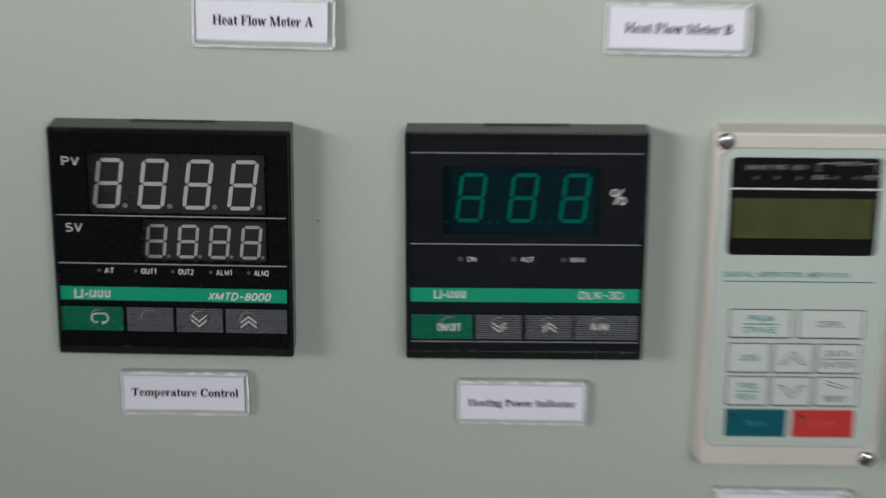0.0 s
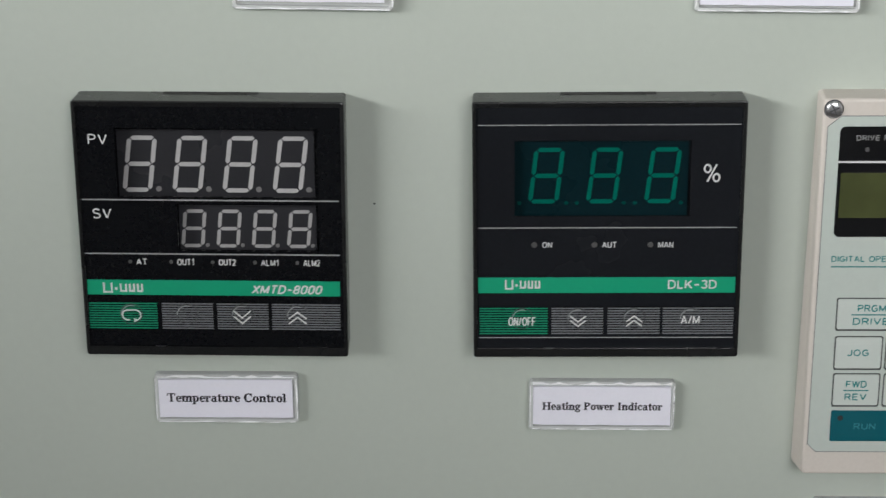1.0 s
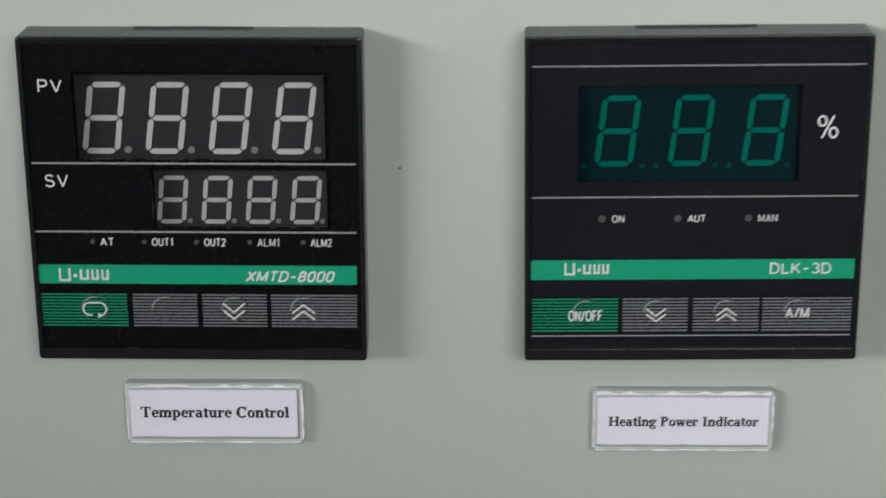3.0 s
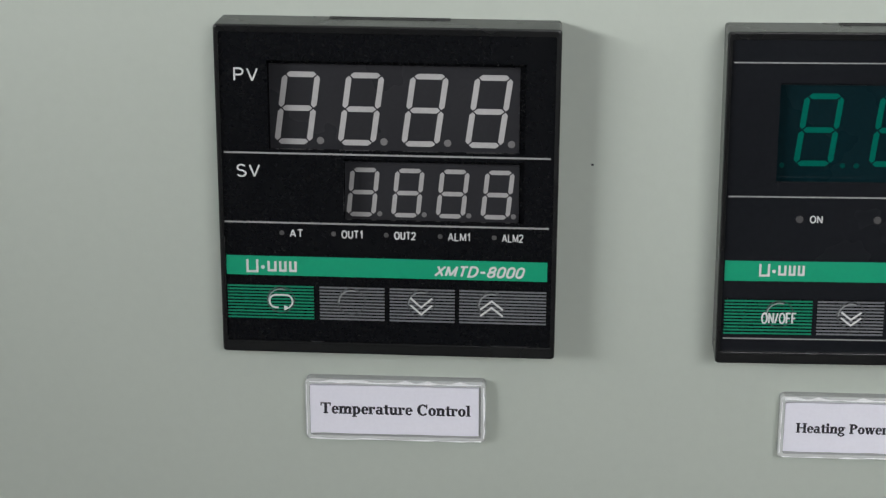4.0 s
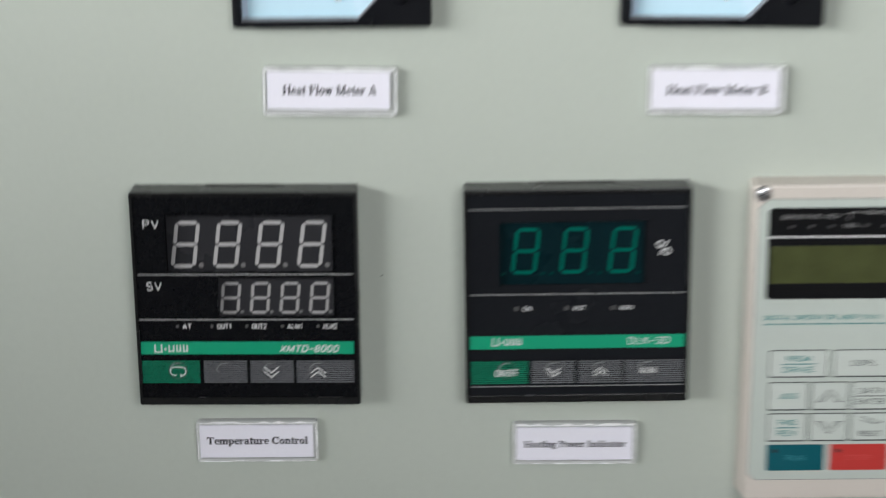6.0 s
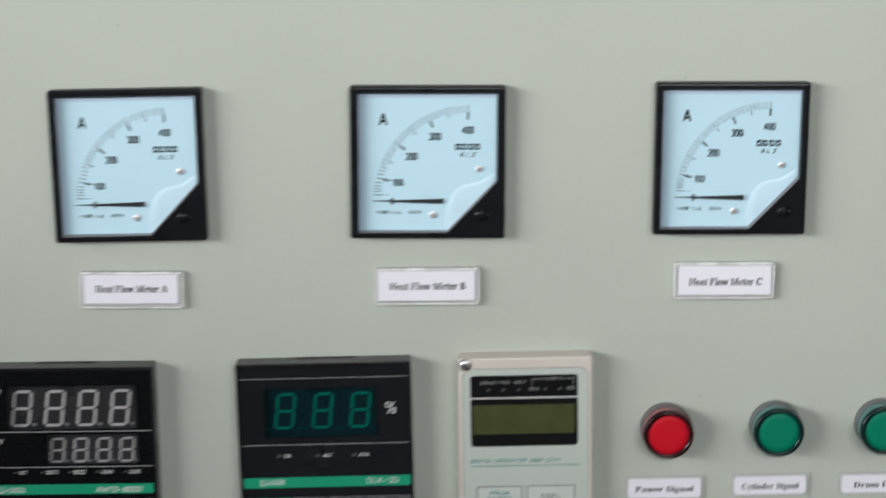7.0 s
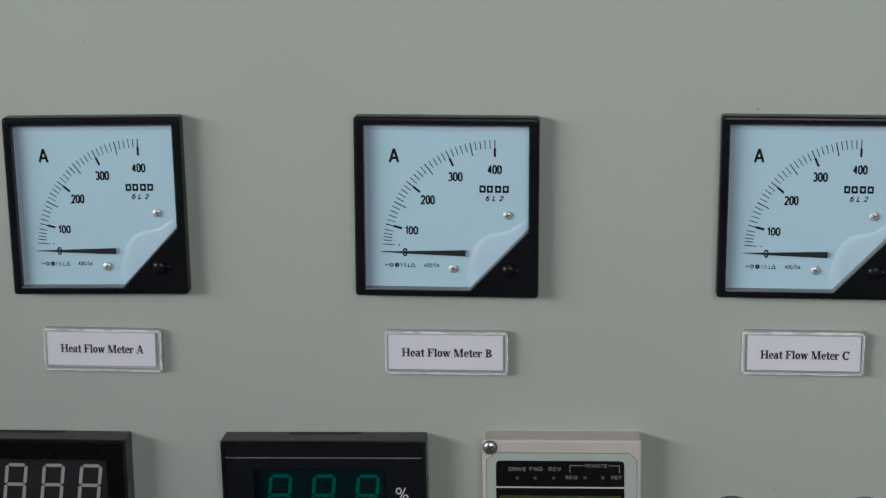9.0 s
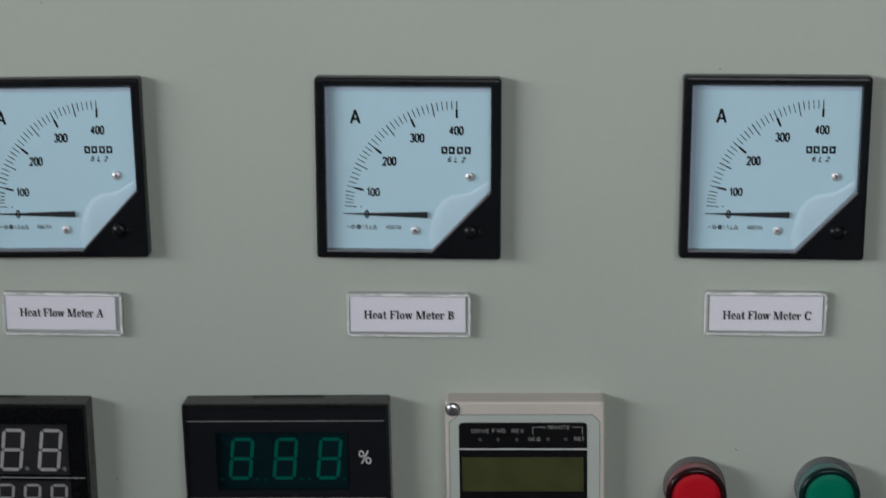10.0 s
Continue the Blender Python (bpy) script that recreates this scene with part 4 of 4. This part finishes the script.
# ---- digital operator keypad ----
def keypad():
    ob = thing("digital_operator", 254.05, -2.4, 0.45, label="cream plastic keypad with blank green display, screwed to the panel", category="keypad")
    ob.matrix_world = ob.matrix_world @ Matrix.Diagonal((1.019, 1, 1.019, 1))
    K = -13.0
    W, H = 36.2, 71.4
    bm = bmesh.new()
    foot = [(px - (1.9 * max(0.0, -pz / H) if px < 0 else 0.0), pz) for px, pz in rounded(-W, W, -H, H, 1.5, 4)]
    profile_ring(bm, [(foot, 0), (foot, -3), (rounded(-W, W, -H, H, 1.5, 4), K + 1.0), (rounded(-W + 0.35, W - 0.35, -H + 0.35, H - 0.35, 1.4, 4), K + 0.25), (rounded(-W + 1.0, W - 1.0, -H + 1.0, H - 1.0, 1.2, 4), K)])
    bm.faces.new([bm.verts.new((px, K, pz)) for px, pz in rounded(-W + 1.0, W - 1.0, -H + 1.0, H - 1.0, 1.2, 4)])
    part("body", bm, KEY_BODY, ob)
    bm = bmesh.new()
    sheet = [(-34.4, -59.0), (-31.4, -62.0), (30.6, -62.0), (33.8, -58.8), (33.8, 62.0), (30.4, 65.2), (-29.8, 65.2), (-34.2, 61.4)]
    prism(bm, sheet, K, K - 0.15)
    # the gap shadow round the membrane, drawn as a dark line
    edge = bmesh.new()
    stroke(edge, sheet + sheet[:1], 0.5, K, K - 0.1)
    part("membrane_gap_shade", edge, GREY_INK, ob, "thin dark line painted as the gap shadow round the membrane")
    part("membrane", bm, KEY_FILM, ob, "pale green membrane sheet")
    y = K - 0.15
    win = part("window", slab(-30.0, 28.2, 21.3, 61.6, y + 0.1, y - 0.1, 0.0, 2.0), KEY_BLACK, ob, "black display window")
    part("printed_line", slab(-30.0, 28.2, 48.5, 49.2, y, y - 0.2), INK_WHITE, win)
    part("display_glass", slab(-28.8, 26.5, 28.4, 44.9, y, y - 0.2), LCD, win, "blank dark green display")
    for word, x0, x1, z0, z1 in (("DRIVE", -24.2, -16.2, 56.6, 58.5), ("FWD", -14.7, -8.8, 56.7, 58.6), ("REV", -6.0, -0.4, 56.7, 58.6), ("REMOTE", 10.4, 20.4, 58.5, 60.2), ("SEQ", 1.6, 6.9, 52.9, 54.6), ("REF", 22.3, 27.3, 52.9, 54.7)):
        part("lettering", lettering(word, x0, x1, z0, z1, y - 0.1), INK_GREY, win)
    bm = bmesh.new()
    stroke(bm, [(9.6, 59.4), (3.6, 59.4), (3.6, 56.0)], 0.3, y - 0.1, y - 0.2)
    stroke(bm, [(21.2, 59.4), (26.0, 59.4), (26.0, 56.0)], 0.3, y - 0.1, y - 0.2)
    part("bracket", bm, INK_GREY, win)
    for x, z in ((-20.3, 53.3), (-12.2, 53.4), (-3.8, 53.4), (10.5, 53.6), (18.5, 53.6)):
        point(win, x, z, 0.8, LED_DARK, y - 0.1, "indicator_led")
    part("lettering", lettering("DIGITAL OPERATOR JNEP-31(V)", -30.2, 18.6, 11.9, 14.2, y, bold=0.016), TEAL_INK, ob)
    line(ob, -30.2, 29.0, 10.1, y, 0.45, TEAL_INK)
    rows = ((-1.6, -14.2, ((-27.3, -2.2), (0.1, 26.4))), (-16.3, -29.4, ((-27.1, -9.8), (-8.9, 7.5), (8.4, 26.0))), (-30.8, -43.9, ((-26.9, -9.8), (-8.8, 7.7), (8.6, 26.3))))
    words = [[("PRGM", "DRIVE", TEAL_INK), ("DSPL", "", GREY_INK)], [("JOG", "", TEAL_INK), ("up", "", None), ("DATA", "ENTER", GREY_INK)], [("FWD", "REV", TEAL_INK), ("down", "", None), (">", "RESET", GREY_INK)]]
    for (z1, z0, spans), texts in zip(rows, words):
        for (x0, x1), (a, b, ink) in zip(spans, texts):
            k = part("key", slab(x0 + 0.5, x1 - 0.5, z0 + 0.6, z1 - 0.45, y + 0.1, y - 0.35, 0.1, 0.7), KEY_CAP, ob, "pale membrane key")
            part("key_outline", slab(x0, x1, z0, z1, y + 0.1, y - 0.06, 0.0, 0.9), KEY_SHADE, k)
            # dark strip stands in for the shade at the key's lower edge
            part("painted_key_shade", slab(x0 + 0.4, x1 - 0.4, z0 - 0.1, z0 + 0.45, y + 0.1, y - 0.2), KEY_UNDERSHADE, k)
            cx, cz, f = (x0 + x1) / 2, (z0 + z1) / 2, y - 0.35
            if a in ("up", "down"):
                bm = bmesh.new()
                s = 1 if a == "up" else -1
                arrow = [(-5.2, -2.6), (0, 3.0), (5.2, -2.6), (3.2, -2.6), (0, 0.6), (-3.2, -2.6)]
                pts = [(cx + u, cz + s * v) for u, v in arrow]
                stroke(bm, pts + pts[:1], 0.42, f, f - 0.08)
                part("icon", bm, GREY_INK, k)
            elif a == ">":
                bm = bmesh.new()
                stroke(bm, [(cx - 4.2, cz + 4.8), (cx + 4.6, cz + 2.2), (cx + 1.0, cz + 1.4)], 0.42, f, f - 0.08)
                stroke(bm, [(cx - 4.2, cz + 3.4), (cx + 1.6, cz + 1.6)], 0.42, f, f - 0.08)
                part("icon", bm, GREY_INK, k)
                part("lettering", lettering(b, cx - 4.6, cx + 4.6, cz - 4.4, cz - 1.8, f, bold=0.014), ink, k)
            elif b:
                w = 1.25 * len(b) + 0.2
                part("lettering", lettering(a, cx - 1.25 * len(a), cx + 1.25 * len(a), cz + 1.0, cz + 3.7, f, bold=0.014), ink, k)
                part("lettering", lettering(b, cx - w, cx + w, cz - 4.0, cz - 1.3, f, bold=0.014), ink, k)
                part("printed_line", slab(cx - w - 0.6, cx + w + 0.6, cz - 0.35, cz + 0.1, f + 0.05, f - 0.08), ink, k)
            else:
                part("lettering", lettering(a, cx - 1.3 * len(a), cx + 1.3 * len(a), cz - 1.2, cz + 1.5, f, bold=0.014), ink, k)
    for x0, x1, m, ink, w in ((-26.7, -1.9, RUN_TEAL, RUN_INK, "RUN"), (0.6, 25.6, STOP_RED, STOP_INK, "STOP")):
        k = part("key", slab(x0, x1, -57.7, -45.5, y + 0.1, y - 0.3, 0.12, 0.6), m, ob, "teal key" if w == "RUN" else "red key")
        part("lettering", lettering(w, (x0 + x1) / 2 - 1.3 * len(w), (x0 + x1) / 2 + 1.3 * len(w), -53.0, -50.5, y - 0.3), ink, k)
        point(k, x0 + 3.4, -48.4, 1.0, SPECK, y - 0.28, "indicator_led")
    screw(ob, -32.6, 67.8, 2.9, K, 25)
    screw(ob, 32.2, -67.6, 2.9, K, 40)
    return ob


keypad()


# ---- signal lamps ----
def signal_lamp(x, z, red):
    ob = thing("signal_lamp", x, z, 0, label=("red" if red else "green") + " round signal lamp, unlit, in a grey collar", category="signal lamp", group="row of signal lamps")
    bm = bmesh.new()
    profile_ring(bm, [(circle(0, 0, 14.6, 48), 0), (circle(0, 0, 14.6, 48), -2.0), (circle(0, 0, 14.1, 48), -2.6), (circle(0, 0, 13.8, 48), -5.5)])
    part("collar", bm, COLLAR, ob, "grey plastic collar", smooth=True)
    bm = bmesh.new()
    profile_ring(bm, [(circle(0, 0, 14.2, 48), -13.0), (circle(0, 0, 14.2, 48), -13.6), (circle(0, 0, 13.8, 48), -14.8), (circle(0, 0, 12.9, 48), -15.3), (circle(0, 0, 11.5, 48), -15.0), (circle(0, 0, 11.2, 48), -14.2)])
    side = bmesh.new()
    profile_ring(side, [(circle(0, 0, 13.8, 48), -5.0), (circle(0, 0, 13.95, 48), -5.6), (circle(0, 0, 14.2, 48), -13.0)])
    part("lens_side", side, SIDE_RED if red else SIDE_GREEN, ob, "translucent side wall of the lens", smooth=True)
    part("lens_ring", bm, RING_RED if red else RING_GREEN, ob, "dark glossy ring of the lens", smooth=True)
    bm = bmesh.new()
    profile_ring(bm, [(circle(0, 0, 11.3, 48), -14.0), (circle(0, 0, 11.1, 48), -14.3), (circle(0, 0, 8.0, 48), -14.45), (circle(0, 0, 4.0, 48), -14.5), (circle(0, 0, 0.05, 48), -14.5)])
    part("lens", bm, LENS_RED if red else LENS_GREEN, ob, "red plastic lens" if red else "green plastic lens", smooth=True)
    return ob


signal_lamp(332.9, 24.9, True)
signal_lamp(394.1, 25.4, False)
signal_lamp(453.4, 25.8, False)


def small_label(x0, x1, z0, z1, text, turn=0.0):
    cx, cz = (x0 + x1) / 2, (z0 + z1) / 2
    ob = thing("signal_label", cx, cz, turn, label="small white paper label reading " + text, category="label", group="labels under the signal lamps")
    w, h = (x1 - x0) / 2, (z1 - z0) / 2
    part("sleeve", slab(-w - 1.6, w + 1.6, -h - 1.6, h + 1.6, 0, -1.6, 0.3, 1.2), CLEAR, ob, "thin clear plastic sleeve")
    inset = 4.0 if len(text) > 10 else 6.5
    p = part("paper", slab(-w, w, -h, h, -1.5, -2.6, 0.1, 1.8), PAPER, ob)
    if text:
        part("lettering", serif(text, -w + inset, w - inset, -1.8, 1.2, -2.6), INK, p)
    return ob


small_label(312.03, 353.04, -16.2, -5.22, "Power Signal")
small_label(372.06, 412.56, -14.87, -4.61, "Cylinder Signal", 0.6)
small_label(432.91, 473.82, -14.56, -4.5, "Drum Heat", 0.4)
